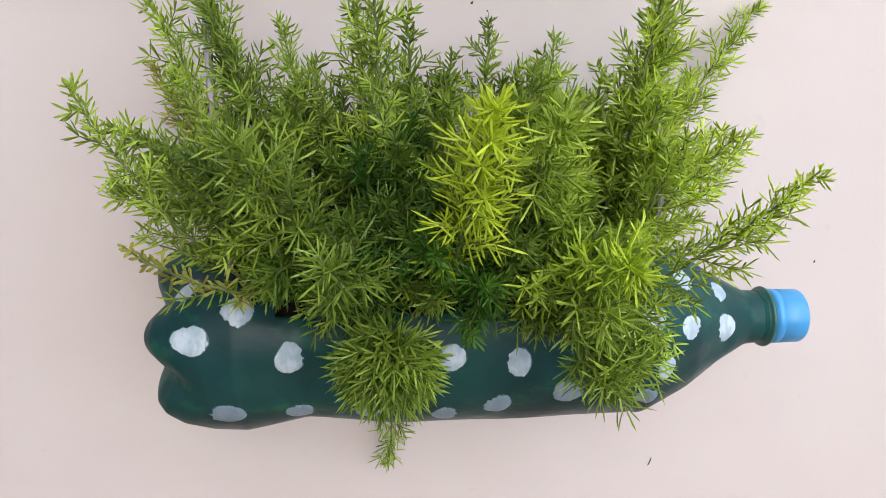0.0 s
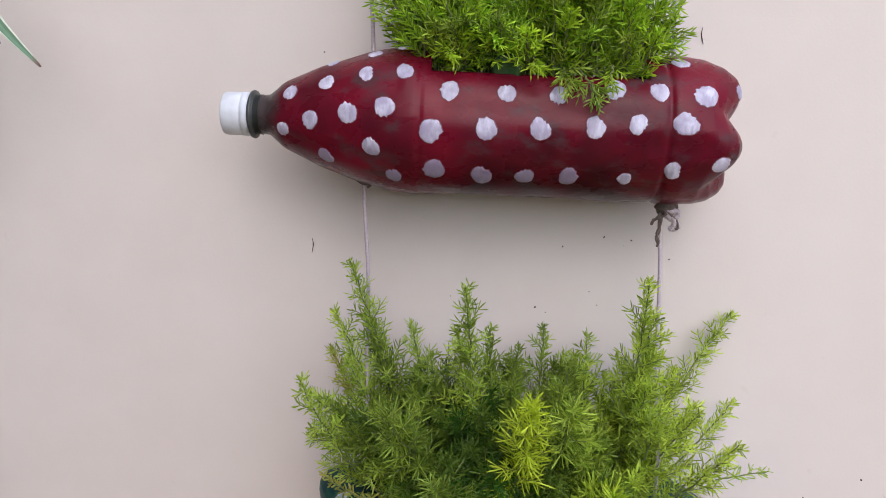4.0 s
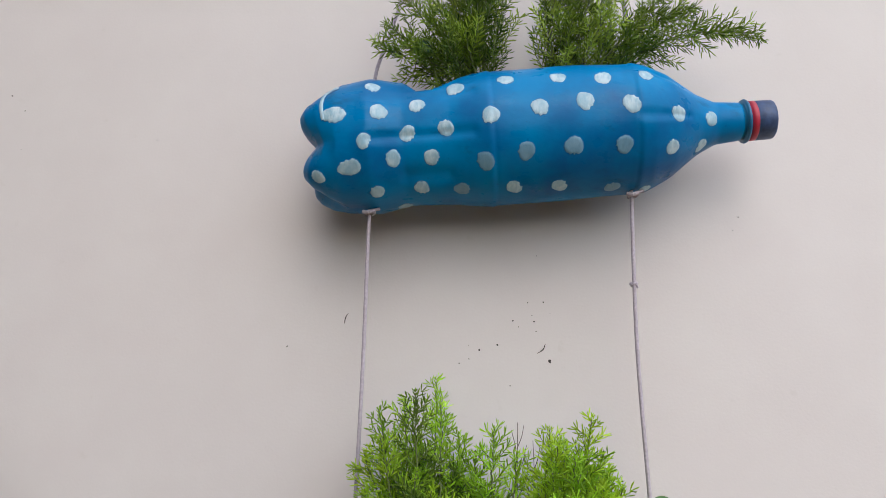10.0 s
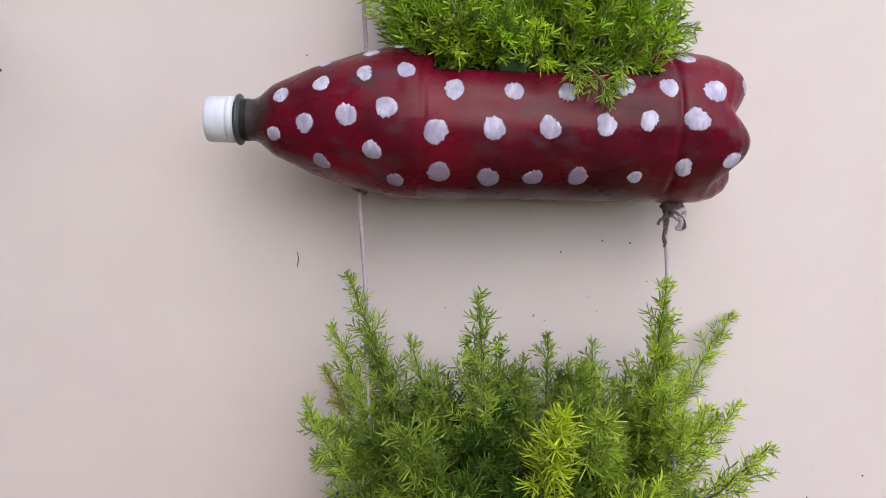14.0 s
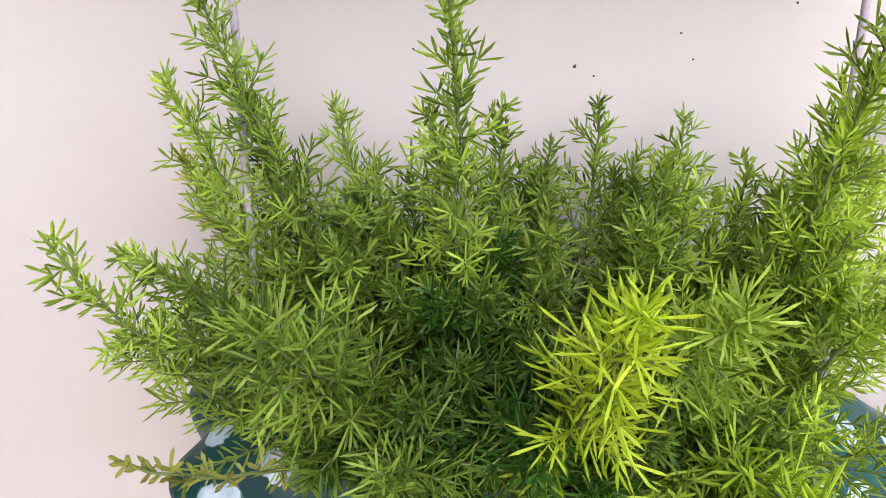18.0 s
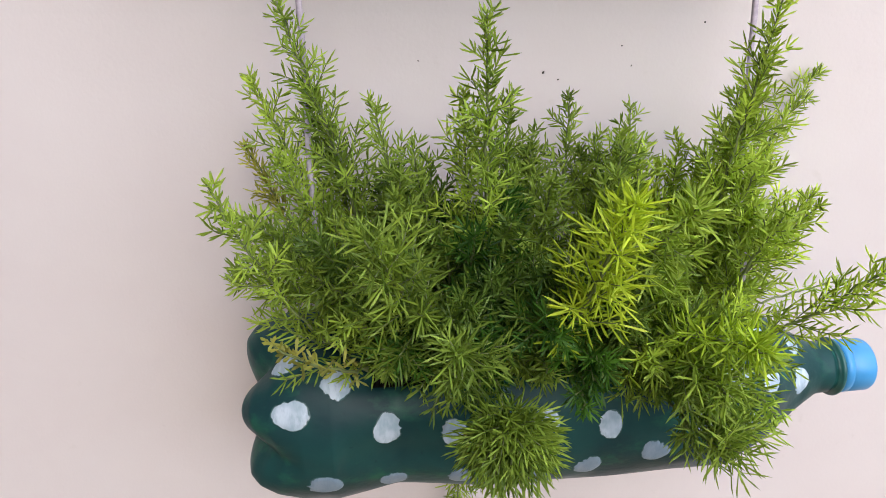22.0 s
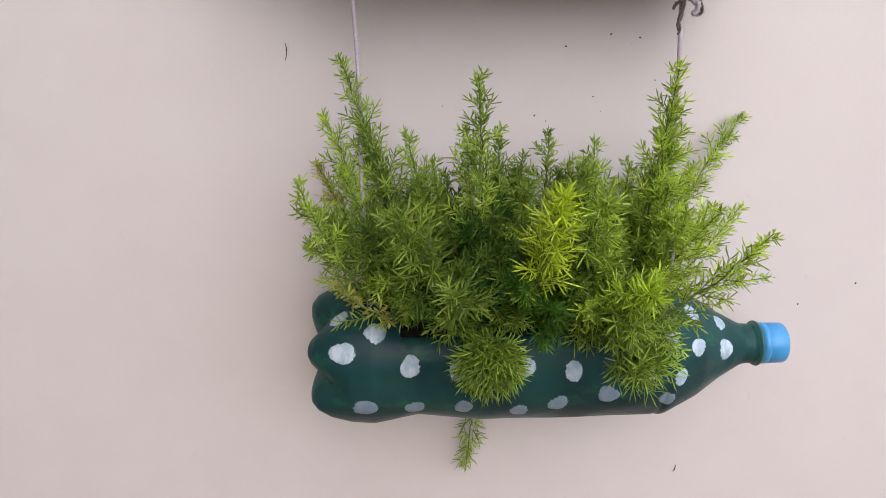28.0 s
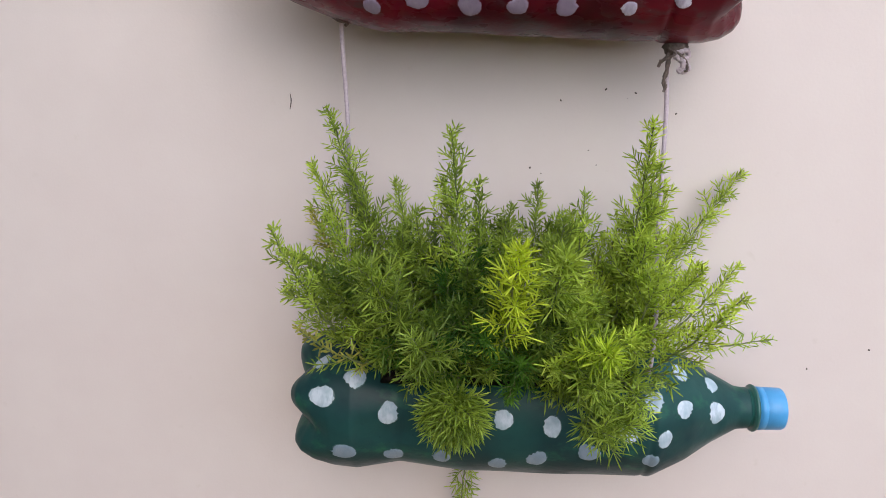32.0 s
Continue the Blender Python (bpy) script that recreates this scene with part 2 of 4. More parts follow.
STRIPED = striped_leaf("striped_leaf", (0.0, (0.60, 0.66, 0.55)), (0.11, (0.50, 0.56, 0.46)), (0.16, (0.055, 0.15, 0.08)), (0.50, (0.09, 0.20, 0.11)), (0.86, (0.055, 0.15, 0.08)), (0.91, (0.60, 0.66, 0.55)))
PALE = striped_leaf("pale_leaf", (0.0, (0.58, 0.60, 0.52)), (0.07, (0.42, 0.46, 0.36)), (0.10, (0.10, 0.14, 0.07)), (0.17, (0.12, 0.16, 0.09)), (0.20, (0.62, 0.64, 0.59)), (1.0, (0.64, 0.65, 0.61)))


# ---- building helpers ----
def thing(name, origin, label, category, group=""):
    ob = new(name)
    ob.location = origin
    ob.empty_display_size = 0.02
    return tagged(ob, label, category, group)


def place_of(ob):
    p = Vector(ob.location)
    while ob.parent:
        ob = ob.parent
        p += Vector(ob.location)
    return p


def part(name, verts, faces, mat, parent=None, label="", smooth=True, uvs=None):
    """One mesh object from world places, under a thing or a part."""
    verts = np.asarray(verts, float).reshape(-1, 3)
    if parent is not None:
        verts = verts - np.array(place_of(parent))
    me = bpy.data.meshes.new(name)
    me.from_pydata(verts.tolist(), [], [list(f) for f in faces])
    me.materials.append(mat)
    if uvs is not None:
        layer, at = me.uv_layers.new(name="UVMap"), np.zeros(len(me.loops), np.int32)
        me.loops.foreach_get("vertex_index", at)
        layer.data.foreach_set("uv", np.asarray(uvs, np.float32)[at].ravel())
    me.shade_smooth() if smooth else me.shade_flat()
    me.validate()
    ob = new(name, me)
    ob.parent = parent
    return tagged(ob, label)


def grid_faces(rows, cols, wrap=False):
    n = cols if wrap else cols - 1
    return [(i * cols + j, i * cols + (j + 1) % cols, (i + 1) * cols + (j + 1) % cols, (i + 1) * cols + j) for i in range(rows - 1) for j in range(n)]


def tube(points, radii, sides=8):
    """A round tube along points, with closed ends."""
    pts = np.asarray(points, float)
    tan = np.gradient(pts, axis=0)
    tan /= np.linalg.norm(tan, axis=1)[:, None] + 1e-12
    ref = np.array([0.31, -0.9, 0.29])
    a = np.cross(tan, ref)
    a /= np.linalg.norm(a, axis=1)[:, None]
    b = np.cross(tan, a)
    radii = np.broadcast_to(radii, len(pts))
    ang = np.linspace(0, 2 * np.pi, sides, endpoint=False)
    ring = pts[:, None] + radii[:, None, None] * (np.cos(ang)[None, :, None] * a[:, None] + np.sin(ang)[None, :, None] * b[:, None])
    faces = grid_faces(len(pts), sides, True)
    faces += [tuple(range(sides))[::-1], tuple(range((len(pts) - 1) * sides, len(pts) * sides))]
    return ring.reshape(-1, 3), faces


def smooth_path(points, n):
    """Catmull-Rom through the points."""
    p = np.asarray(points, float)
    p = np.vstack([2 * p[0] - p[1], p, 2 * p[-1] - p[-2]])
    out = []
    for u in np.linspace(0, len(p) - 3 - 1e-9, n):
        i, f = int(u), u - int(u)
        a, b, c, d = p[i : i + 4]
        out.append(0.5 * (2 * b + (c - a) * f + (2 * a - 5 * b + 4 * c - d) * f**2 + (3 * b - a - 3 * c + d) * f**3))
    return np.array(out)


def joined(pieces):
    verts, faces, n = [], [], 0
    for v, f in pieces:
        verts.append(v)
        faces += [tuple(i + n for i in face) for face in f]
        n += len(v)
    return np.concatenate(verts), faces


# ---- wall and ground ----
def slab(name, lo, hi, mat, label, category):
    (x0, y0, z0), (x1, y1, z1) = lo, hi
    v = [(x, y, z) for z in (z0, z1) for y in (y0, y1) for x in (x0, x1)]
    f = [(0, 2, 3, 1), (4, 5, 7, 6), (0, 1, 5, 4), (2, 6, 7, 3), (0, 4, 6, 2), (1, 3, 7, 5)]
    return tagged(part(name, v, f, mat, smooth=False), label, category, kind="structure")


slab("wall_back", (-4, 0, 0), (4, 0.2, 3.2), WALL, "cream-painted plaster wall with faint stains", "wall")
# added side wall, never in view, keeps sky light off the left
slab("wall_left", (-0.90, -4.2, 0), (-0.72, 0, 3.2), SHADE_WALL, "added dark side wall, out of view, dimming the left", "wall")
# added front wall, never in view, cuts light near the horizon
slab("wall_front", (-9, -4.4, 0), (9, -4.2, 1.6), SHADE_WALL, "added low dark wall, out of view, cutting low front light", "wall")
# unseen ground; its brown is picked to bounce warm light into the shadows
slab("ground", (-60, -120, -0.3), (60, 30, 0), WARM_GROUND, "plain brown ground below the wall, unseen, coloured for warm bounce", "ground")


# ---- bottles ----
def eased(xs, ys, at):
    """Smooth curve through knots, read off at even steps."""
    fine = np.interp(np.linspace(-0.05, 1.05, 221), xs, ys)
    k = np.hanning(19)
    return np.interp(at, np.linspace(-0.05, 1.05, 221)[9:-9], np.convolve(fine, k / k.sum(), "valid"))


# the five-footed base: along its depth, how far feet and the valleys between them reach and how wide they are
KNOTS = np.linspace(0, 1, 81)
STEPS = (0, 0.24, 0.46, 0.66, 0.80, 0.88, 0.93, 0.97, 1.0)
FOOT_X = eased(STEPS, (0, 0.37, 0.67, 0.88, 0.985, 1.0, 0.965, 0.88, 0.83), KNOTS)
FOOT_R = eased(STEPS, (1, 0.985, 0.93, 0.83, 0.71, 0.56, 0.40, 0.20, 0), KNOTS)
VALLEY_X = eased(STEPS, (0, 0.33, 0.55, 0.68, 0.745, 0.775, 0.80, 0.82, 0.83), KNOTS)
VALLEY_R = eased(STEPS, (1, 0.95, 0.82, 0.66, 0.51, 0.40, 0.30, 0.17, 0), KNOTS)
FOOT_X[0], FOOT_R[0], VALLEY_X[0], VALLEY_R[0] = 0, 1, 0, 1
FOOT_R[-1] = VALLEY_R[-1] = 0


class Bottle:
    """A lying bottle: s runs from the cap's end to the base, the angle from the top round the front."""

    def __init__(self, cap, base, profile, lobes, turn, grooves=(), seams=()):
        self.grooves, self.seams = grooves, seams
        c, b = np.array(cap), np.array(base)
        self.c, self.length = c, np.linalg.norm(b - c)
        self.ax = (b - c) / self.length
        up = np.array([0, 0, 1.0]) - self.ax * self.ax[2]
        self.up = up / np.linalg.norm(up)
        fr = np.array([0, -1.0, 0]) + self.ax * self.ax[1]
        fr -= self.up * (fr @ self.up)
        self.fr = fr / np.linalg.norm(fr)
        p = np.array(profile)
        fine = np.linspace(p[0, 0], p[-1, 0], 400)
        raw = np.interp(fine, p[:, 0], p[:, 1])
        k = np.hanning(9)
        self.fs, self.fr_ = fine, np.convolve(np.pad(raw, 4, mode="edge"), k / k.sum(), "valid")
        self.start, self.lobe_from, self.turn = p[0, 0], lobes, turn

    def radius(self, s):
        return np.interp(s, self.fs, self.fr_)

    def at(self, s, ang):
        """Places on the skin; s up to lobe_from lies on the round body, past it on the five feet of the base."""
        s, ang = np.broadcast_arrays(np.asarray(s, float), np.asarray(ang, float))
        v = np.clip((s - self.lobe_from) / (self.length - self.lobe_from), 0, 1)
        foot = (0.5 + 0.5 * np.cos(5 * ang + 2 * self.turn)) ** 0.6
        out = foot * np.interp(v, KNOTS, FOOT_R) + (1 - foot) * np.interp(v, KNOTS, VALLEY_R)
        reach = foot * np.interp(v, KNOTS, FOOT_X) + (1 - foot) * np.interp(v, KNOTS, VALLEY_X)
        r = self.radius(np.minimum(s, self.lobe_from)) * out
        along = np.where(v > 0, self.lobe_from + (self.length - self.lobe_from) * reach, s)
        for s0, depth, wide in self.seams:
            r = r - depth * np.exp(-(((s - s0) / wide) ** 2))
        for g0, g1, ga, depth, wide in self.grooves:
            inside = np.clip((s - g0) / 0.006, 0, 1) * np.clip((g1 - s) / 0.006, 0, 1)
            r = r - depth * inside * np.exp(-(((ang - math.radians(ga) + np.pi) % (2 * np.pi) - np.pi) / math.radians(wide)) ** 2)
        r = r * (1 + 0.006 * np.sin(3 * ang + 40 * s) + 0.004 * np.sin(7 * ang - 90 * s))
        return self.c + along[..., None] * self.ax + (r * np.cos(ang))[..., None] * self.up + (r * np.sin(ang))[..., None] * self.fr

    def normal(self, s, ang):
        e = 1e-4
        n = np.cross(self.at(s + e, ang) - self.at(s - e, ang), self.at(s, ang + 0.01) - self.at(s, ang - 0.01))
        n /= np.linalg.norm(n, axis=-1, keepdims=True) + 1e-15
        out = np.cos(ang)[..., None] * self.up + np.sin(ang)[..., None] * self.fr
        return n * np.sign((n * out).sum(-1, keepdims=True))

    def ring_solid(self, name, rows, mat, parent, ribs=0, label=""):
        """A turned part on the bottle's axis from rows of (s, radius)."""
        m = 96
        ang = np.linspace(0, 2 * np.pi, m, endpoint=False)
        v = []
        for s, r in rows:
            rr = r * (1 + (0.018 * np.sign(np.sin(ang * ribs / 1.0)) if ribs and r > 0.012 else 0 * ang))
            v.append(self.c + s * self.ax + (rr * np.cos(ang))[:, None] * self.up + (rr * np.sin(ang))[:, None] * self.fr)
        f = grid_faces(len(rows), m, True) + [tuple(range(m)), tuple(range((len(rows) - 1) * m, len(rows) * m))[::-1]]
        return part(name, np.concatenate(v), f, mat, parent, label, smooth=True)


def build_bottle(bt, label, paint, dots, dot_mat, dot_r, cut, cap_mat, neck_mat, band_mat, seed, thin_shaded_dots=()):
    rng = np.random.default_rng(seed)
    planter = thing("bottle_planter", tuple(bt.at(bt.length * 0.5, np.pi)), label, "planter", "painted bottle planters")
    # body
    neck_from, m = 0.029, 144
    ss = np.r_[np.linspace(neck_from, bt.lobe_from, 230), bt.lobe_from + (bt.length - bt.lobe_from) * np.linspace(0, 1, 56)[1:]]
    ang = np.linspace(0, 2 * np.pi, m, endpoint=False)
    grid = bt.at(ss[:, None], ang[None])
    faces = []
    for i in range(len(ss) - 1):
        for j in range(m):
            a = math.degrees(ang[j] + np.pi / m)
            a = a - 360 if a > 180 else a
            if not cut(ss[i] + 0.0008, a):
                faces.append((i * m + j, i * m + (j + 1) % m, (i + 1) * m + (j + 1) % m, (i + 1) * m + j))
    if np.cross(bt.up, bt.fr) @ bt.ax < 0:
        faces = [q[::-1] for q in faces]
    body = part("body", grid.reshape(-1, 3), faces, paint, planter)
    wall = body.modifiers.new("thickness", "SOLIDIFY")
    wall.thickness, wall.offset = 0.0012, -1
    # soil inside, a little under the rim
    s_in = [s for s in np.linspace(neck_from, bt.lobe_from, 160) if cut(s, 0.0)]
    lo, hi = min(s_in) - 0.02, max(s_in) + 0.02
    rows = []
    for s in np.linspace(lo, hi, 40):
        r = bt.radius(s) - 0.003
        for a in np.linspace(0.30 * np.pi, 1.70 * np.pi, 25):
            rows.append(bt.c + s * bt.ax + r * np.cos(a) * bt.up + r * np.sin(a) * bt.fr)
        for u in np.linspace(-1, 1, 17)[1:-1]:
            h = np.cos(0.30 * np.pi) * r + 0.004 * noise.noise(Vector((s * 70, u * 3, seed)))
            rows.append(bt.c + s * bt.ax + h * bt.up + u * r * np.sin(0.30 * np.pi) * bt.fr)
    f = grid_faces(40, 40, True) + [tuple(range(40))[::-1], tuple(range(39 * 40, 40 * 40))]
    part("soil", np.array(rows), f, SOIL, planter, "dark damp soil")
    # neck ring, cap, band
    neck = bt.ring_solid("neck", [(0.004, 0.0122), (0.031, 0.0146)], neck_mat, planter)
    bt.ring_solid("neck_ring", [(0.0235, 0.0140), (0.0238, 0.0172), (0.0250, 0.0177), (0.0262, 0.0172), (0.0266, 0.0140)], neck_mat, neck)
    cap = bt.ring_solid("cap", [(0.0028, 0.0100), (0.0029, 0.0138), (0.0034, 0.0150), (0.0046, 0.0156), (0.0170, 0.0158), (0.0174, 0.0154)], cap_mat, planter, ribs=0)
    bt.ring_solid("cap_band", [(0.0174, 0.0153), (0.0178, 0.0159), (0.0222, 0.0160), (0.0224, 0.0135)], band_mat, cap)
    # painted dots
    for s0, a0, size in dots:
        a0 = math.radians(a0)
        r0 = max(bt.radius(min(s0, bt.lobe_from)), 0.012)
        k, rings = 44, 5
        th = np.linspace(0, 2 * np.pi, k, endpoint=False)
        ph = rng.uniform(0, 6.28, 4)
        edge = 1 + 0.05 * np.sin(2 * th + ph[0]) + 0.035 * np.sin(3 * th + ph[1]) + 0.02 * np.sin(5 * th + ph[2]) + 0.012 * np.sin(11 * th + ph[3])
        edge += rng.normal(0, 0.009, k)
        dab = np.exp(-((((th - rng.uniform(0, 6.28) + np.pi) % (2 * np.pi)) - np.pi) / 0.8) ** 2)   # where the brush left the paint
        edge -= dab * (0.06 + 0.20 * np.abs(np.sin(rng.integers(4, 7) * th)))
        # listed lower dots: thin paint and underside shade, both put into the colour
        thin = rng.uniform(0, 0.55) if (s0, round(math.degrees(a0))) not in thin_shaded_dots else rng.uniform(0.85, 1.0)
        rad = dot_r * size * edge
        sv, av, hv = [np.array([s0])], [np.array([a0])], [np.array([0.0007])]
        for q in range(1, rings + 1):
            sv.append(s0 + np.cos(th) * rad * q / rings * 0.95)
            av.append(a0 + np.sin(th) * rad * q / rings * 1.05 / r0)
            hv.append(np.full(k, 0.0006 if q < rings else -0.0001))
        sv, av, hv = np.concatenate(sv), np.concatenate(av), np.concatenate(hv)
        v = bt.at(sv, av) + bt.normal(sv, av) * hv[:, None]
        f = [(0, 1 + j, 1 + (j + 1) % k) for j in range(k)]
        for q in range(rings - 1):
            f += [(1 + q * k + j, 1 + (q + 1) * k + j, 1 + (q + 1) * k + (j + 1) % k, 1 + q * k + (j + 1) % k) for j in range(k)]
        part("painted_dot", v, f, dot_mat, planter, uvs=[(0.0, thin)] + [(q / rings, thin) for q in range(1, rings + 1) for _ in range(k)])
    return planter


RED_BOTTLE = Bottle((-0.2043, -0.0763, 1.3085), (0.163, -0.0513, 1.3055), [(0, 0.0141), (0.03, 0.0141), (0.037, 0.0145), (0.048, 0.0240), (0.076, 0.0366), (0.107, 0.0470), (0.122, 0.0502), (0.135, 0.0520), (0.146, 0.0526), (0.160, 0.0517), (0.30, 0.0515), (0.316, 0.0512), (0.320, 0.0524), (0.330, 0.0524), (0.345, 0.050), (0.379, 0.04)], 0.330, 1.745, [(0.05, 0.14, 60, 0.0010, 9), (0.16, 0.31, 78, 0.0008, 7), (0.05, 0.14, 120, 0.0010, 8), (0.30, 0.345, 100, 0.0016, 8)], [(0.3155, 0.0012, 0.0016), (0.1500, 0.0007, 0.0022)])
BLUE_BOTTLE = Bottle((0.215, -0.057, 1.7063), (-0.159, -0.057, 1.6640), [(0, 0.0150), (0.028, 0.0150), (0.049, 0.0170), (0.064, 0.0245), (0.087, 0.0415), (0.105, 0.0500), (0.116, 0.0528), (0.121, 0.0518), (0.166, 0.0536), (0.222, 0.0540), (0.228, 0.0548), (0.258, 0.0505), (0.295, 0.0495), (0.321, 0.0548), (0.345, 0.052), (0.386, 0.04)], 0.330, 0.175, [(0.235, 0.325, 104, 0.0016, 4), (0.072, 0.120, 100, 0.0014, 4), (0.072, 0.120, 50, 0.0012, 5), (0.235, 0.325, 66, 0.0012, 5), (0.255, 0.30, 140, 0.0016, 7)], [(0.2250, 0.0006, 0.0018), (0.1180, 0.0006, 0.0018)])
GREEN_BOTTLE = Bottle((0.2365, -0.057, 0.9935), (-0.1295, -0.0825, 0.9835), [(0, 0.0150), (0.028, 0.0150), (0.038, 0.0158), (0.058, 0.0267), (0.079, 0.0405), (0.104, 0.0525), (0.112, 0.0520), (0.24, 0.053), (0.288, 0.0478), (0.322, 0.0535), (0.34, 0.050), (0.373, 0.04)], 0.320, 0.52, [(0.25, 0.32, 92, 0.0022, 12), (0.25, 0.32, 40, 0.002, 12), (0.05, 0.11, 90, 0.0010, 10)], [(0.1090, 0.0008, 0.0020)])

RED_DOTS = [
    (0.0568, 51, 0.9), (0.0839, 50, 0.9), (0.1128, 49, 0.9), (0.1391, 49, 1), (0.085, 16, 0.8), (0.1153, 21, 0.9), (0.1359, 13, 0.9),
    (0.0521, 110, 0.8), (0.0735, 92, 1), (0.1013, 83, 1.12), (0.127, 79, 1.12), (0.0841, 131, 0.95), (0.118, 110, 1.05), (0.1327, 135, 0.95),
    (0.1586, 95, 1.28), (0.195, 91, 1.2), (0.2308, 90, 1.15), (0.2667, 87, 1.12), (0.2945, 84, 1), (0.3248, 82, 1.25),
    (0.1603, 126, 1.25), (0.1935, 130, 1.25), (0.2226, 129, 1.05), (0.2527, 128, 1.15), (0.2896, 128, 0.8), (0.3207, 118, 0.95),
]
RED_DOTS += [(0.3458, 113, 0.9), (0.1692, 64, 1.08), (0.2076, 64, 1), (0.2415, 65, 1), (0.2789, 59, 1.15), (0.3075, 58, 1.05), (0.3355, 60, 1.1), (0.3241, 27, 1), (0.3575, 42, 0.7)]
BLUE_DOTS = [
    (0.3414, 81, 1.15), (0.3113, 82, 1.1), (0.2823, 76, 1), (0.3168, 53, 1), (0.2531, 60, 1.1), (0.2138, 56, 1.05), (0.1742, 58, 1), (0.1409, 62, 1.1), (0.1081, 60, 0.95),
    (0.3232, 106, 0.95), (0.2905, 102, 1), (0.2614, 99, 1), (0.2273, 93, 1.1), (0.1906, 89, 1.1), (0.1565, 86, 1.15), (0.1225, 90, 1.15), (0.0863, 98, 1), (0.0566, 100, 0.9),
    (0.3530, 135, 0.85), (0.3338, 126, 1.05), (0.303, 122, 1.0), (0.2732, 124, 1), (0.2335, 129, 1.15), (0.2029, 123, 1.1), (0.1673, 122, 1.15), (0.13, 124, 1.1), (0.0922, 132, 0.95),
]
BLUE_DOTS += [(0.0649, 152, 0.85), (0.3177, 150, 0.95), (0.2834, 154, 1), (0.2521, 157, 1.05), (0.2121, 156, 1.05), (0.1774, 158, 1.05), (0.1368, 166, 1), (0.1101, 178, 0.9), (0.299, 183, 1)]
GREEN_DOTS = [
    (0.3380, 32, 1.0), (0.3338, 62, 1.12), (0.3168, 48, 1.1), (0.2927, 75, 1.2), (0.2599, 79, 1.1), (0.3240, 111, 1.1), (0.2903, 119, 1.1), (0.2558, 115, 1.1), (0.2146, 118, 1.05),
    (0.1878, 110, 1.15), (0.1514, 102, 1.2), (0.2124, 76, 1.1), (0.1784, 80, 1.1), (0.125, 83, 1.05), (0.1001, 89, 0.95), (0.085, 64, 0.95), (0.0589, 70, 1.12), (0.1082, 59, 1.1),
    (0.0873, 30, 0.95), (0.0613, 28, 0.85), (0.1077, 109, 1.0),
]


def red_cut(s, a):
    return 0.156 < s < 0.303 and -56 < a < 48


def blue_cut(s, a):
    rise = min(max((s - 0.226) / 0.050, 0), 1)
    fall = min(max((0.303 - s) / 0.022, 0), 1)
    rise *= fall
    return 0.125 < s < 0.303 and -70 < a < 20 + 38 * rise * rise * (3 - 2 * rise)


def green_cut(s, a):
    return 0.125 < s < 0.30 and -56 < a < 50


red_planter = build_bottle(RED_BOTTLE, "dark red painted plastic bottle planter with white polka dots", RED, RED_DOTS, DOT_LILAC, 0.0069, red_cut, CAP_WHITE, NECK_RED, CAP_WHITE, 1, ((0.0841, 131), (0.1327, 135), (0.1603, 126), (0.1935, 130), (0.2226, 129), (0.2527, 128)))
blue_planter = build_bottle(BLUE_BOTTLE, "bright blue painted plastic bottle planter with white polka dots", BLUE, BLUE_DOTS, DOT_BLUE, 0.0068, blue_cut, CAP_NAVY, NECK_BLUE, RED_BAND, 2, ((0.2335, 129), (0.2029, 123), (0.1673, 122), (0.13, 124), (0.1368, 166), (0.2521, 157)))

# a run of white paint beside one dot on the blue bottle's base
run = smooth_path([(0.3395, math.radians(46), 0), (0.3435, math.radians(47), 0), (0.3465, math.radians(53), 0), (0.3475, math.radians(68), 0), (0.3470, math.radians(84), 0)], 26)
half = np.interp(np.arange(26), [0, 3, 10, 14, 25], [0.0012, 0.0028, 0.0026, 0.0012, 0.0011])
step = np.gradient(run[:, :2] * (1, 0.045), axis=0)
step /= np.linalg.norm(step, axis=1)[:, None]
rows = []
for k, h in ((-1, 0.0), (-0.6, 0.0006), (0.6, 0.0006), (1, 0.0)):
    sv, av = run[:, 0] - step[:, 1] * half * k, run[:, 1] + step[:, 0] * half * k / 0.045
    rows.append(BLUE_BOTTLE.at(sv, av) + BLUE_BOTTLE.normal(sv, av) * (h + 0.0005))
part("paint_run", np.concatenate(rows), grid_faces(4, 26), DOT_BLUE, blue_planter, "run of white paint", uvs=[(0.2, 0.2)] * 104)

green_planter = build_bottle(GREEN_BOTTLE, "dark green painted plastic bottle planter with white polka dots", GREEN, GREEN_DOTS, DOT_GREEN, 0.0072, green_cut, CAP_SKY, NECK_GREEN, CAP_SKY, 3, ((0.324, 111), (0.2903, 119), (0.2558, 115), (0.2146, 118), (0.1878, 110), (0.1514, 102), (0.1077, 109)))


# ---- cords ----
def cord(points, label):
    v, f = tube(smooth_path(points, 160), 0.0015, 10)
    ob = part("hanging_cord", v, f, CORD)
    return tagged(ob, label, "cord", "hanging cords")


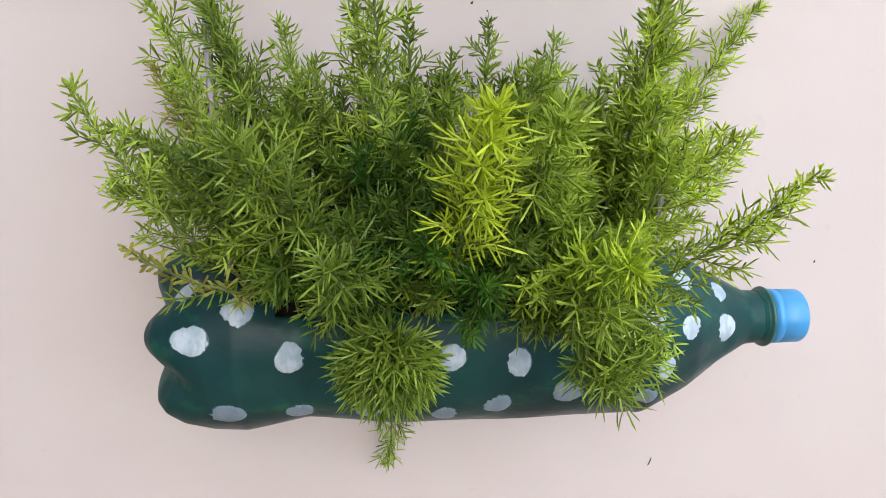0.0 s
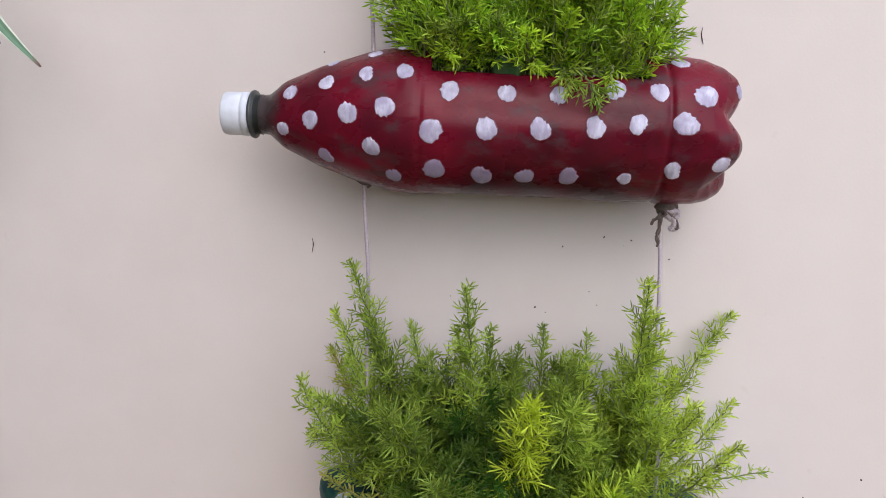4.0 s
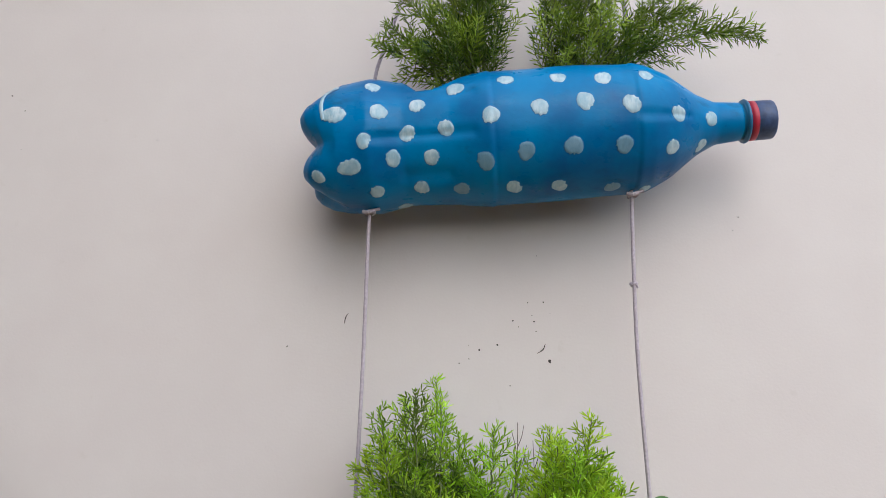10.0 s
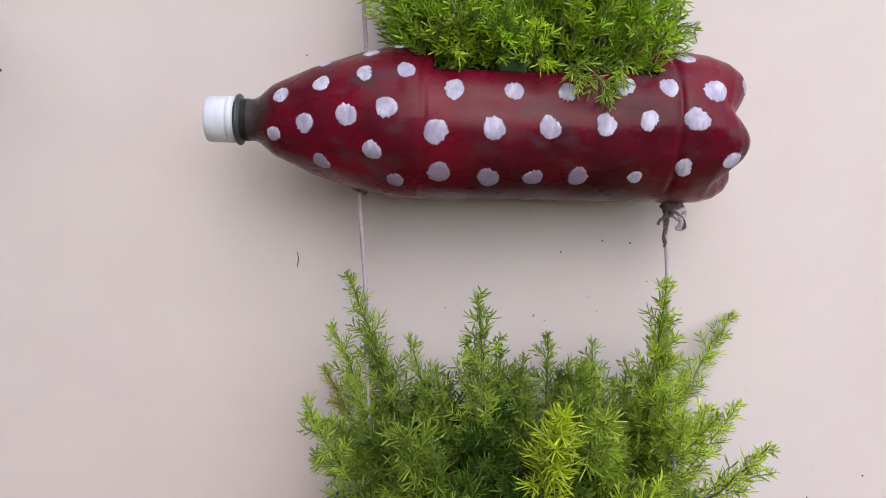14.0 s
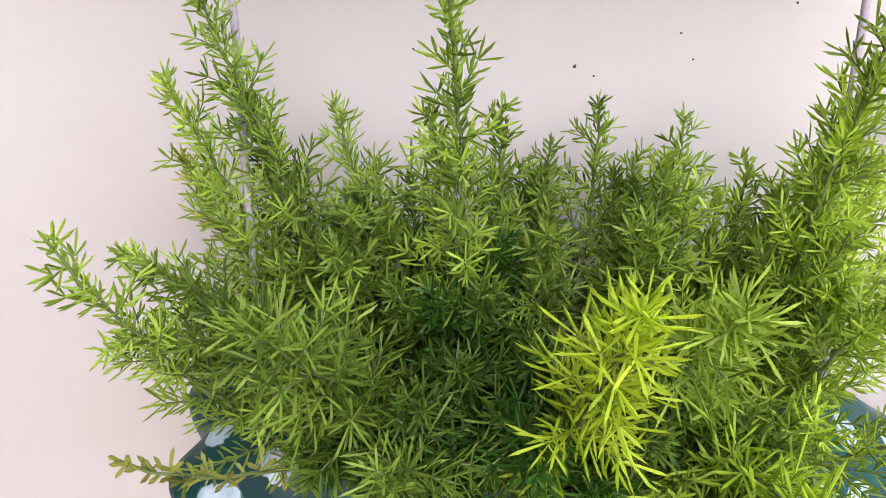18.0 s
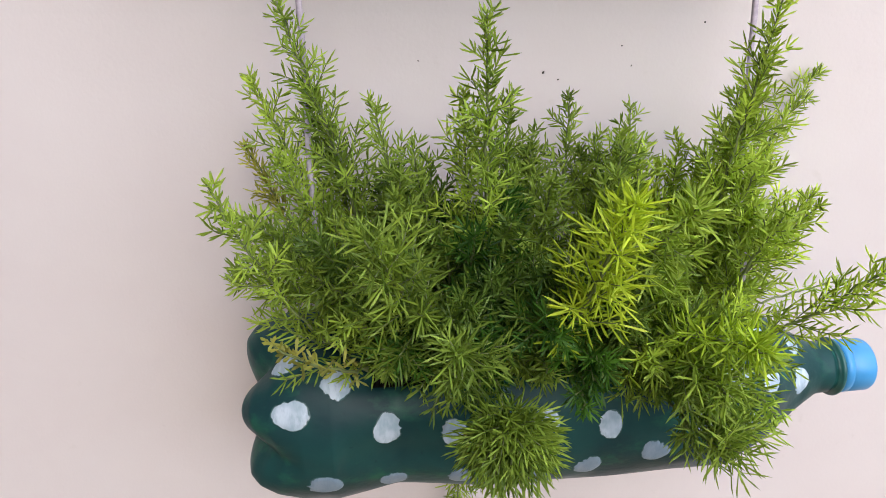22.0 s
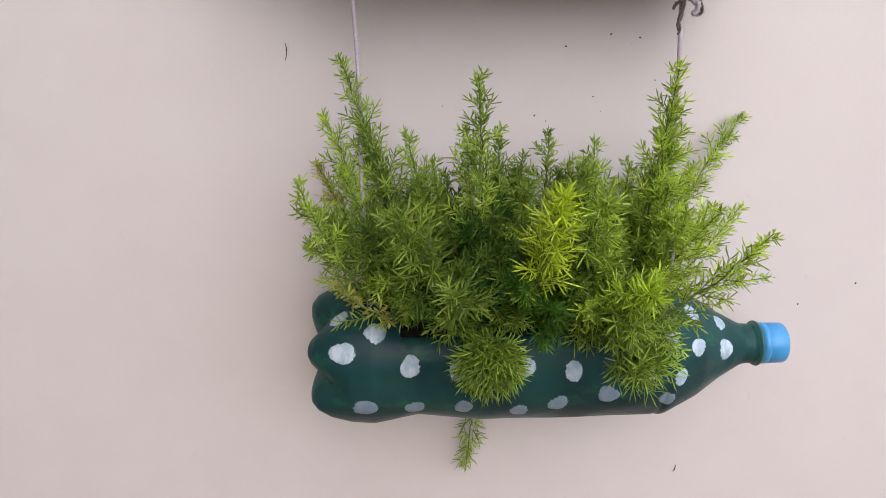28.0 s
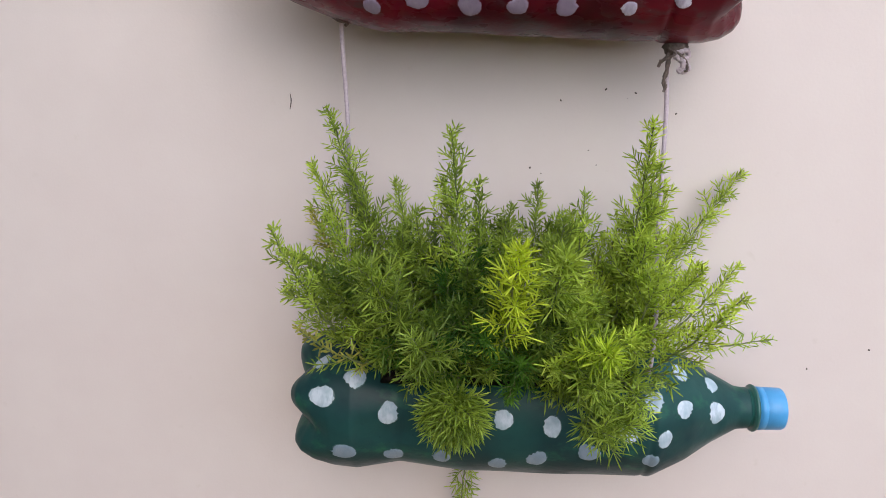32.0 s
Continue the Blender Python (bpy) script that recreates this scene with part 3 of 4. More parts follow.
NAIL = (0.005, -0.012, 2.30)
cord([NAIL, (-0.045, -0.035, 2.05), (-0.096, -0.055, 1.797), (-0.110, -0.060, 1.728), (-0.106, -0.060, 1.66), (-0.104, -0.060, 1.601), (-0.099, -0.060, 1.49), (-0.096, -0.060, 1.395), (-0.094, -0.062, 1.350),
      (-0.096, -0.068, 1.30), (-0.098, -0.070, 1.257), (-0.094, -0.070, 1.188), (-0.091, -0.084, 1.125), (-0.086, -0.100, 1.07), (-0.084, -0.096, 1.00)], "pale thin cord holding the bottles on one side")
cord([NAIL, (0.055, -0.035, 2.05), (0.098, -0.052, 1.80), (0.100, -0.058, 1.70), (0.102, -0.058, 1.631), (0.106, -0.060, 1.518), (0.115, -0.060, 1.41), (0.119, -0.058, 1.36),
      (0.121, -0.056, 1.30), (0.120, -0.057, 1.245), (0.123, -0.060, 1.205), (0.125, -0.078, 1.117), (0.127, -0.098, 1.069), (0.128, -0.090, 1.00)], "pale thin cord with a knot holding the bottles")
v, f = tube([(0.005, 0.02, 2.305), (0.005, -0.01, 2.303), (0.005, -0.02, 2.302), (0.005, -0.021, 2.31)], [0.0025, 0.0025, 0.0025, 0.004], 10)
tagged(part("nail", v, f, STEEL), "steel nail in the wall holding the cords", "nail")


def bundle(name, origin, label, category, strands):
    """A thing of separate curled strands: (part name, material, radius, points)."""
    ob = thing(name, origin, label, category)
    for kind, mat, r, pts in strands:
        v, f = tube(smooth_path([np.array(origin) + np.array(p) * 0.001 for p in pts], 48), r * (1 + 0.12 * np.sin(np.arange(48) * 1.7)), 9)
        part(kind, v, f, mat, ob)
    return ob


def plug(parent, centre, radius, height, seed):
    """A rough lump of roots pressed into a hole."""
    rng, k, n = np.random.default_rng(seed), 22, 9
    rows = []
    for i, h in enumerate(np.linspace(0, 1, n)):
        r = radius * (0.35 + 0.65 * math.sin(math.pi * (0.12 + 0.76 * h))) * rng.uniform(0.78, 1.18, k)
        th = np.linspace(0, 2 * np.pi, k, endpoint=False)
        rows.append(np.stack([centre[0] + r * np.cos(th), centre[1] + r * np.sin(th), np.full(k, centre[2] + (h - 0.5) * height) + rng.normal(0, height * 0.03, k)], 1))
    part("root_plug", np.concatenate(rows), grid_faces(n, k, True) + [tuple(range(k))[::-1], tuple(range((n - 1) * k, n * k))], ROOT, parent)


big_knot = bundle("cord_knot", (0.1225, -0.060, 1.246), "pale cord knotted over dark dry roots under the red bottle", "knot", [
    ("cord_loop", CORD, 0.0017, [(-3, 0, 1), (2, -6, 3), (8, -4, 4), (9, -2, 0), (4, -6, -2), (1, -6, 1)]),
    ("cord_loop", CORD, 0.0017, [(0, -4, 0), (5, -7, -1), (6, -6, -6), (4, -5, -9), (8, -5, -9), (10, -4, -5)]),
    ("cord_end", CORD, 0.0015, [(3, -5, -2), (8, -6, -4), (10, -4, -8), (7, -3, -7)]),
    ("root", ROOT, 0.0011, [(-2, -2, 4), (-5, -4, -1), (-8, -4, -4), (-9, -3, -7)]),
    ("root", ROOT, 0.0010, [(-1, -2, 3), (-4, -5, -4), (-3, -4, -11), (-5, -4, -16), (-3, -3, -21)]),
    ("root", ROOT, 0.0009, [(-2, -3, 2), (-3, -6, -6), (-5, -5, -13), (-3, -4, -19), (-4, -4, -23)]),
    ("root", ROOT, 0.0008, [(0, -6, 4), (4, -8, 1), (8, -7, -3), (9, -7, -8), (7, -7, -9)]),
    ("root", ROOT, 0.0008, [(-4, -4, 5), (0, -8, 2), (-6, -7, -2), (-9, -5, -3)]),
])
plug(big_knot, (0.1235, -0.059, 1.2525), 0.0078, 0.013, 4)
small_knot = bundle("cord_knot", (-0.0975, -0.070, 1.262), "dark root plug round the pale cord under the red bottle", "knot", [
    ("root", ROOT, 0.0010, [(-6, -3, 3), (-3, -6, 1), (2, -6, 2), (6, -4, 1), (7, -3, -1)]),
    ("root", ROOT, 0.0010, [(-5, -4, 1), (0, -7, -1), (5, -5, -2), (3, -4, -4)]),
])
plug(small_knot, (-0.0972, -0.070, 1.2635), 0.0062, 0.006, 8)
bundle("cord_knot", (0.1035, -0.058, 1.566), "tiny knot in the pale cord", "knot", [
    ("cord_loop", CORD, 0.0011, [(-2, -1, -1.5), (0, -2.4, 0), (2.2, -1, 1), (1.5, 1.5, 1.5), (-1.5, 1.5, 0), (-2, -1, 1)]),
    ("cord_end", CORD, 0.0008, [(0, -2, 0), (2, -2.5, -1), (3, -2, -3)]),
])
for hole, mat in (((-0.1045, -0.062, 1.612), CORD), ((0.1015, -0.060, 1.636), CORD)):
    bundle("cord_knot", hole, "pale cord end knotted under the blue bottle", "knot", [
        ("cord_loop", mat, 0.0016, [(-4, -3, 1), (0, -5, 0), (4, -3, 2), (3, 2, 1), (-3, 2, 0)]),
        ("cord_end", mat, 0.0012, [(2, -3, 1), (6, -3, 3), (9, -2, 4)]),
    ])


# ---- ferns ----
def frond(parent, mat, base, tip, seed, bow=(0, 0, 0), spread=0.020, needle=0.0080, width=0.00054, pitch=0.0052, whorl=0.0034, bare=0.12, per=5, label="", lean=1.0, taper=0.6, fan=50, ball=0, flat=False):
    """One plume: a bowed stem, side twigs all round it, needle leaves in whorls along the twigs."""
    rng = np.random.default_rng(seed)
    base, tip = np.array(base, float), np.array(tip, float)
    mid = (base + tip) / 2 + np.array(bow)
    length = np.linalg.norm(mid - base) + np.linalg.norm(tip - mid)
    u = np.linspace(0, 1, 24)[:, None]
    stem = (1 - u) ** 2 * base + 2 * u * (1 - u) * mid + u**2 * tip
    stem += rng.normal(0, 0.0006, stem.shape)
    pieces = [tube(stem, np.linspace(0.0011, 0.0004, 24), 5)]
    n = max(4, int(length * (1 - bare) / pitch))
    us = bare + (1 - bare) * (np.arange(n) + rng.uniform(0, 0.8, n)) / n
    origin = (1 - us)[:, None] ** 2 * base + 2 * (us * (1 - us))[:, None] * mid + us[:, None] ** 2 * tip
    tan = 2 * (1 - us)[:, None] * (mid - base) + 2 * us[:, None] * (tip - mid)
    tan /= np.linalg.norm(tan, axis=1)[:, None]

    def around(d, az):
        a = np.cross(d, np.array([0.37, 0.61, 0.70]))
        a /= np.linalg.norm(a, axis=1)[:, None] + 1e-9
        b = np.cross(d, a)
        return np.cos(az)[:, None] * a + np.sin(az)[:, None] * b

    az = np.arange(n) * 2.4 + rng.uniform(0, 6.28) + rng.normal(0, 0.3, n)
    open_ = np.radians(rng.normal(50, 12, n) * lean)
    sides = around(tan, az)
    if flat:  # twigs stand to both sides, the spray facing outward
        wing = np.cross(tan, np.array([0.25 * rng.normal(), -1.0, 0.0]))
        wing /= np.linalg.norm(wing, axis=1)[:, None]
        deep = np.cross(tan, wing)
        az = np.pi * (np.arange(n) % 2) + rng.normal(0, 0.32, n)
        sides = np.cos(az)[:, None] * wing + np.sin(az)[:, None] * deep
    d = tan * np.cos(open_)[:, None] + sides * np.sin(open_)[:, None]
    twig = spread * (1 - us) ** taper * rng.uniform(0.65, 1.15, n) + spread * 0.10
    twig *= np.clip((us - bare) * 9 + 0.45, 0, 1)
    if ball:  # a round tuft: even twigs fanning out from the stem's end
        n = ball
        us = 1 - 0.10 * rng.uniform(0, 1, n)
        origin = (1 - us)[:, None] ** 2 * base + 2 * (us * (1 - us))[:, None] * mid + us[:, None] ** 2 * tip
        tan = np.repeat(((tip - mid) / np.linalg.norm(tip - mid))[None], n, 0)
        open_ = np.arccos(1 - 1.15 * (np.arange(n) + 0.5) / n)
        d = tan * np.cos(open_)[:, None] + around(tan, np.arange(n) * 2.4) * np.sin(open_)[:, None]
        twig = spread * rng.uniform(0.88, 1.06, n)
    starts, dirs, lens, turns, tones = [], [], [], [], []
    for o, dd, t, ln, uu in zip(origin, d, tan, twig, us):
        k = max(2, int(ln / whorl))
        w = (np.arange(k) + 0.6) / k
        p = o + np.outer(w * ln, dd) + np.outer((w * ln) ** 2 * 12, t)
        line = np.vstack([o, p])
        if k > 2:
            pieces.append(tube(line[:: max(1, k // 3)], 0.00030, 3))
        axis = np.repeat((dd + np.outer(w * 0.5, t))[:, None], per, 1).reshape(-1, 3)
        axis /= np.linalg.norm(axis, axis=1)[:, None]
        starts.append(np.repeat(p[:, None], per, 1).reshape(-1, 3))
        dirs.append(axis)
        lens.append(np.full(k * per, needle * (0.62 + 0.38 * min(1, ln / (spread * 0.5)))))
        turns.append((rng.uniform(0, 6.28) + np.arange(k)[:, None] * 1.05 + np.arange(per)[None] * 6.283 / per).ravel())
        tones.append(np.full(k * per, 0.12 * uu + 0.80 * rng.uniform()))
    k = max(3, int(length * 0.3 / (whorl * 0.8)))
    w = np.linspace(max(bare, 0.70), 1.0, k)
    p = (1 - w)[:, None] ** 2 * base + 2 * (w * (1 - w))[:, None] * mid + w[:, None] ** 2 * tip
    ax = 2 * (1 - w)[:, None] * (mid - base) + 2 * w[:, None] * (tip - mid)
    ax /= np.linalg.norm(ax, axis=1)[:, None]
    starts.append(np.repeat(p, per, 0))
    dirs.append(np.repeat(ax, per, 0))
    lens.append(np.repeat(needle * np.clip(0.45 + (1 - w) * 2.2, 0, 1), per))
    turns.append((np.arange(k)[:, None] * 1.05 + np.arange(per)[None] * 6.283 / per).ravel())
    tones.append(np.repeat(0.45 + 0.1 * w, per))
    starts, dirs, lens, turns, tones = (np.concatenate(a) for a in (starts, dirs, lens, turns, tones))
    q = len(starts)
    op = np.radians(rng.normal(fan, 9, q))
    nd = dirs * np.cos(op)[:, None] + around(dirs, turns + rng.normal(0, 0.25, q)) * np.sin(op)[:, None]
    lens = (lens * rng.uniform(0.78, 1.15, q))[:, None]
    s1 = np.cross(nd, rng.normal(0, 1, (q, 3)))
    s1 /= np.linalg.norm(s1, axis=1)[:, None]
    s2 = np.cross(nd, s1)
    w = width * rng.uniform(0.85, 1.2, q)[:, None]
    c1, c2 = starts + nd * lens * 0.06, starts + nd * lens * 0.76 + dirs * lens * 0.07
    rings = [c + f * w * (a * s1 + b * s2) for c, f in ((c1, 0.55), (c2, 1.0)) for a, b in ((1, 0), (-0.5, 0.7), (-0.5, -0.7))]
    verts = np.stack(rings + [starts + nd * lens + dirs * lens * 0.15], 1).reshape(-1, 3)
    tri = np.array([(0, 1, 4), (0, 4, 3), (1, 2, 5), (1, 5, 4), (2, 0, 3), (2, 3, 5), (3, 4, 6), (4, 5, 6), (5, 3, 6)])
    faces = (np.arange(q)[:, None, None] * 7 + tri[None]).reshape(-1, 3)
    uvs = np.stack([np.repeat(tones, 7), np.tile((0, 0, 0, 0.7, 0.7, 0.7, 1), q)], 1)
    ob = part("frond", verts, faces.tolist(), mat, parent, label, smooth=False, uvs=uvs)
    sv, sf = joined(pieces)
    part("stem", sv, sf, STEM, ob)
    return ob


# big fern in the green bottle
big = thing("asparagus_fern", (0.04, -0.075, 1.005), "bushy green asparagus fern with yellow fronds in the green bottle", "plant", "ferns in bottles")
TALL = [  # base x, y; tip x, y, z; bow x, z; spread
    (-0.050, -0.075, -0.104, -0.086, 1.206, 0.006, 0.004, 0.027), (-0.004, -0.080, -0.014, -0.132, 1.203, 0.002, 0.010, 0.027), (0.100, -0.080, 0.106, -0.122, 1.213, 0.004, 0.010, 0.029),
    (0.105, -0.070, 0.191, -0.008, 1.163, -0.008, 0.012, 0.024), (0.040, -0.065, 0.041, -0.042, 1.152, 0, 0.004, 0.026), (0.070, -0.065, 0.076, -0.039, 1.145, 0, 0.004, 0.026),
    (0.010, -0.075, 0.001, -0.096, 1.164, 0, 0.006, 0.027), (-0.030, -0.070, -0.063, -0.055, 1.150, 0.004, 0.004, 0.027), (-0.055, -0.070, -0.127, -0.054, 1.126, -0.006, -0.006, 0.022),
    (-0.060, -0.105, -0.118, -0.166, 1.143, -0.004, -0.020, 0.030), (0.110, -0.075, 0.194, -0.029, 1.096, 0.004, -0.002, 0.020), (0.095, -0.105, 0.161, -0.167, 1.123, 0.004, -0.010, 0.026),
]
for i, (bx, by, tx, ty, tz, ox, oz, sp) in enumerate(TALL):
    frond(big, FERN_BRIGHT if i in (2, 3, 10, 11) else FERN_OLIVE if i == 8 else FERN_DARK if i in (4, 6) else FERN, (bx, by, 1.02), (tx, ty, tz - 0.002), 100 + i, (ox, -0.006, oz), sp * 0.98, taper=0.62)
for i, (bx, tx, ty, tz) in enumerate([(0.085, 0.118, -0.090, 1.158), (-0.045, -0.088, -0.080, 1.162), (0.100, 0.128, -0.060, 1.165), (0.020, 0.020, -0.060, 1.130), (-0.055, -0.105, -0.095, 1.135), (-0.055, -0.112, -0.125, 1.115),
                                      (0.105, 0.150, -0.110, 1.120), (0.110, 0.155, -0.070, 1.110), (-0.020, -0.042, -0.090, 1.140), (0.055, 0.060, -0.085, 1.140), (0.090, 0.112, -0.120, 1.140), (-0.050, -0.095, -0.060, 1.150), (-0.055, -0.116, -0.085, 1.168), (0.100, 0.115, -0.100, 1.185), (-0.008, -0.020, -0.110, 1.170), (0.090, 0.100, -0.050, 1.135), (0.055, 0.058, -0.042, 1.132), (0.025, 0.022, -0.048, 1.138), (0.080, 0.090, -0.055, 1.120)]):
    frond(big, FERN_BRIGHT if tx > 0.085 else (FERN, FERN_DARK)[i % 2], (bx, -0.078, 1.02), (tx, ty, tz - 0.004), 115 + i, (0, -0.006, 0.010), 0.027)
frond(big, FERN_LIME, (0.115, -0.06, 1.02), (0.228, -0.029, 1.037), 130, (0, 0, 0.003), 0.013, 0.0085, bare=0.40, pitch=0.006, whorl=0.005, per=2)
frond(big, FERN_BROWN, (-0.045, -0.095, 1.025), (-0.095, -0.192, 1.091), 131, (0, -0.02, -0.012), 0.007, 0.0062, 0.0009, bare=0.35, pitch=0.008, whorl=0.0050, per=2, label="withered ochre frond")
YELLOWS = [(FERN_YELLOW, 0.026, -0.150, 1.064, 0.033, -0.196, 1.148, 0.022), (FERN, 0.070, -0.125, 1.045, 0.082, -0.195, 1.068, 0.026), (FERN_LEMON, 0.072, -0.130, 1.056, 0.086, -0.206, 1.094, 0.013),
           (FERN_DARK, -0.030, -0.115, 1.040, -0.060, -0.182, 1.128, 0.028), (FERN_DARK, -0.015, -0.115, 1.035, -0.025, -0.185, 1.080, 0.028), (FERN_BRIGHT, 0.052, -0.110, 1.065, 0.058, -0.190, 1.144, 0.022)]
for i, (mat, bx, by, bz, tx, ty, tz, sp) in enumerate(YELLOWS):
    frond(big, mat, (bx, by, bz), (tx, ty, tz), 140 + i, (0, -0.012, 0.012), sp, 0.0112, 0.00055, 0.0032, bare=0.02, per=4)
for i, (bx, tx, ty, tz, sp) in enumerate([(0.076, 0.090, -0.190, 1.038, 0.020), (0.092, 0.104, -0.175, 1.036, 0.018)]):
    frond(big, (FERN_DARK, FERN)[i], (bx, -0.108, 1.032), (tx, ty, tz), 150 + i, (0, -0.012, -0.014), sp, 0.0115, 0.00048, 0.0026, bare=0.42, per=4, taper=0.28)
frond(big, FERN_DARK, (-0.003, -0.108, 1.036), (-0.001, -0.178, 1.038), 153, (0, -0.010, 0.010), 0.0198, 0.0095, 0.00050, whorl=0.0040, bare=0.75, per=4, fan=36, ball=110, label="round tuft of green needles")
frond(big, FERN, (-0.004, -0.022, 0.952), (-0.008, -0.021, 0.839), 160, (0.004, 0, 0), 0.014, 0.0098, bare=0.05, taper=0.4)
frond(big, FERN_DARK, (0.010, -0.030, 1.03), (-0.004, -0.020, 0.950), 161, (0.0, 0.016, 0.02), 0.008, 0.008)
rng = np.random.default_rng(21)
# inner fronds: the hollow's shade is put into darker leaf colours
for i in range(50):
    bx = rng.uniform(-0.05, 0.115)
    tx = bx + (bx - 0.035) * rng.uniform(0.0, 0.45) + rng.normal(0, 0.012)
    ty, tz = rng.uniform(-0.165, -0.035), rng.uniform(1.080, 1.135)
    tz -= max(0, -0.12 - ty) * 0.6
    frond(big, (FERN, FERN_BRIGHT)[i % 2] if tx > 0.055 else (FERN_MID, FERN_SHADED)[i % 2] if -0.045 < tx < 0.012 else (FERN_DARK, FERN_MID, FERN_MID)[i % 3], (bx, -0.075 + rng.normal(0, 0.012), 1.018), (tx, ty, tz), 200 + i, (0, rng.uniform(-0.012, 0.006), 0.015), rng.uniform(0.022, 0.030), bare=0.2)
for i in range(26):  # skirt over the front rim, higher above the round tuft; shade coloured in left of it
    bx = -0.045 + 0.145 * (i + rng.uniform(0, 1)) / 26
    lift = 0.003 if -0.032 < bx < 0.052 else 0.0
    mat = (FERN_DARK, FERN, FERN_DARK)[i % 3] if bx > 0.052 else (FERN_MID, FERN_SHADED, FERN_DARK)[i % 3]
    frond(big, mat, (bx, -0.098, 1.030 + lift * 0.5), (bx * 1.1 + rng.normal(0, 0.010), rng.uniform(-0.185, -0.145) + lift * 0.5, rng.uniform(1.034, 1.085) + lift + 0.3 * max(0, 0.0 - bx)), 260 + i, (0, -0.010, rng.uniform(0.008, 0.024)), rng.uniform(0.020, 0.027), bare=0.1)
for i, (tx, ty, tz) in enumerate([(-0.072, -0.150, 1.072), (-0.052, -0.165, 1.062), (-0.088, -0.135, 1.088), (-0.100, -0.150, 1.105), (-0.066, -0.130, 1.090), (-0.040, -0.160, 1.085), (-0.127, -0.115, 1.112), (-0.119, -0.140, 1.092), (-0.110, -0.105, 1.082)]):
    frond(big, (FERN, FERN_DARK)[i % 2], (-0.048 + 0.004 * i, -0.096, 1.028), (tx, ty, tz), 290 + i, (0, -0.008, 0.014), 0.022, bare=0.1)

# feathery fern in the red bottle
small = thing("asparagus_fern", (0.025, -0.062, 1.325), "low feathery bright green fern in the red bottle", "plant", "ferns in bottles")
PLUMES = [(-0.059, -0.090, 1.470), (-0.047, -0.045, 1.482), (-0.086, -0.084, 1.456), (-0.025, -0.065, 1.448), (0.002, -0.075, 1.453), (0.044, -0.077, 1.455), (0.073, -0.090, 1.465), (0.098, -0.075, 1.418),
          (0.118, -0.080, 1.402), (0.020, -0.070, 1.437), (0.056, -0.065, 1.440), (-0.040, -0.075, 1.462), (-0.075, -0.075, 1.440), (-0.012, -0.070, 1.435), (0.083, -0.075, 1.440), (-0.070, -0.060, 1.466), (-0.096, -0.080, 1.425), (-0.092, -0.085, 1.400), (-0.082, -0.095, 1.437), (0.122, -0.085, 1.380), (0.116, -0.092, 1.366), (0.110, -0.095, 1.395)]
FINE = dict(needle=0.0074, width=0.00060, pitch=0.0060, whorl=0.0034, per=4, fan=42, flat=True)


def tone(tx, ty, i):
    """Lime outer and front plumes, darker ones in the middle; depth shade is coloured into those behind."""
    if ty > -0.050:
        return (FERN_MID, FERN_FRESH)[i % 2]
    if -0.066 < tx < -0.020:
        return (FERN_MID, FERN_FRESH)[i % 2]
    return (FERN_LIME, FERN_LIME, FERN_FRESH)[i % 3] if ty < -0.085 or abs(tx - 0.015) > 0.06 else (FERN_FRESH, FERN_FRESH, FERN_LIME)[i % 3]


for i, (tx, ty, tz) in enumerate(PLUMES):
    tx, tz = 0.012 + (tx - 0.012) * (0.94 if tx < 0.012 else 0.95), tz - (0.007 if tx > -0.04 else 0.002)
    bx = min(max(tx * 0.84, -0.056), 0.090)
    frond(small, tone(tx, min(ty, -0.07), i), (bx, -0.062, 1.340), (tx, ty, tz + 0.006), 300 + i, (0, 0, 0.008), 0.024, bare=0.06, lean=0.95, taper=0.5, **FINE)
for i in range(84):
    bx = rng.uniform(-0.057, 0.090)
    tx = bx * 1.06 + rng.normal(0, 0.008)
    top = 1.428 + 0.02 * math.cos((tx + 0.05) * 60) - 0.25 * max(0, tx - 0.08)
    ty = rng.uniform(-0.125, -0.035)
    tz = top - rng.uniform(0.0, 0.055) - 0.4 * max(0, -0.09 - ty)
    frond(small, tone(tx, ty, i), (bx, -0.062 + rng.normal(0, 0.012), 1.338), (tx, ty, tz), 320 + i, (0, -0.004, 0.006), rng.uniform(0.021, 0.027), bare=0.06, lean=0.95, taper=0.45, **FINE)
for i, (bx, tx, ty, tz) in enumerate([(0.050, 0.066, -0.116, 1.320), (0.040, 0.046, -0.118, 1.330), (0.075, 0.072, -0.112, 1.335), (0.02, 0.024, -0.118, 1.345), (-0.03, -0.032, -0.118, 1.352)]):
    frond(small, FERN_LIME if i > 1 else FERN, (bx, -0.085, 1.345), (tx, ty, tz), 400 + i, (0, -0.010, 0.014), 0.016, bare=0.1, **FINE)
for i in range(18):  # along the front rim
    bx = -0.060 + 0.160 * (i + rng.uniform(0, 1)) / 18
    frond(small, (FERN_FRESH, FERN, FERN_LIME)[i % 3], (bx, -0.082, 1.338), (bx * 1.03 + rng.normal(0, 0.007), rng.uniform(-0.128, -0.110), rng.uniform(1.362, 1.395)), 420 + i, (0, -0.006, 0.006), rng.uniform(0.014, 0.019), bare=0.05, **FINE)
frond(small, FERN_LIME, (-0.030, -0.095, 1.345), (-0.036, -0.128, 1.412), 450, (0, -0.006, 0), 0.020, bare=0.05, **FINE)
v, f = tube([(0.022, -0.06, 1.34), (0.021, -0.058, 1.41), (0.0195, -0.057, 1.458)], 0.00028, 5)
part("dry_stalk", v, f, ROOT, small, "thin dry stalk")
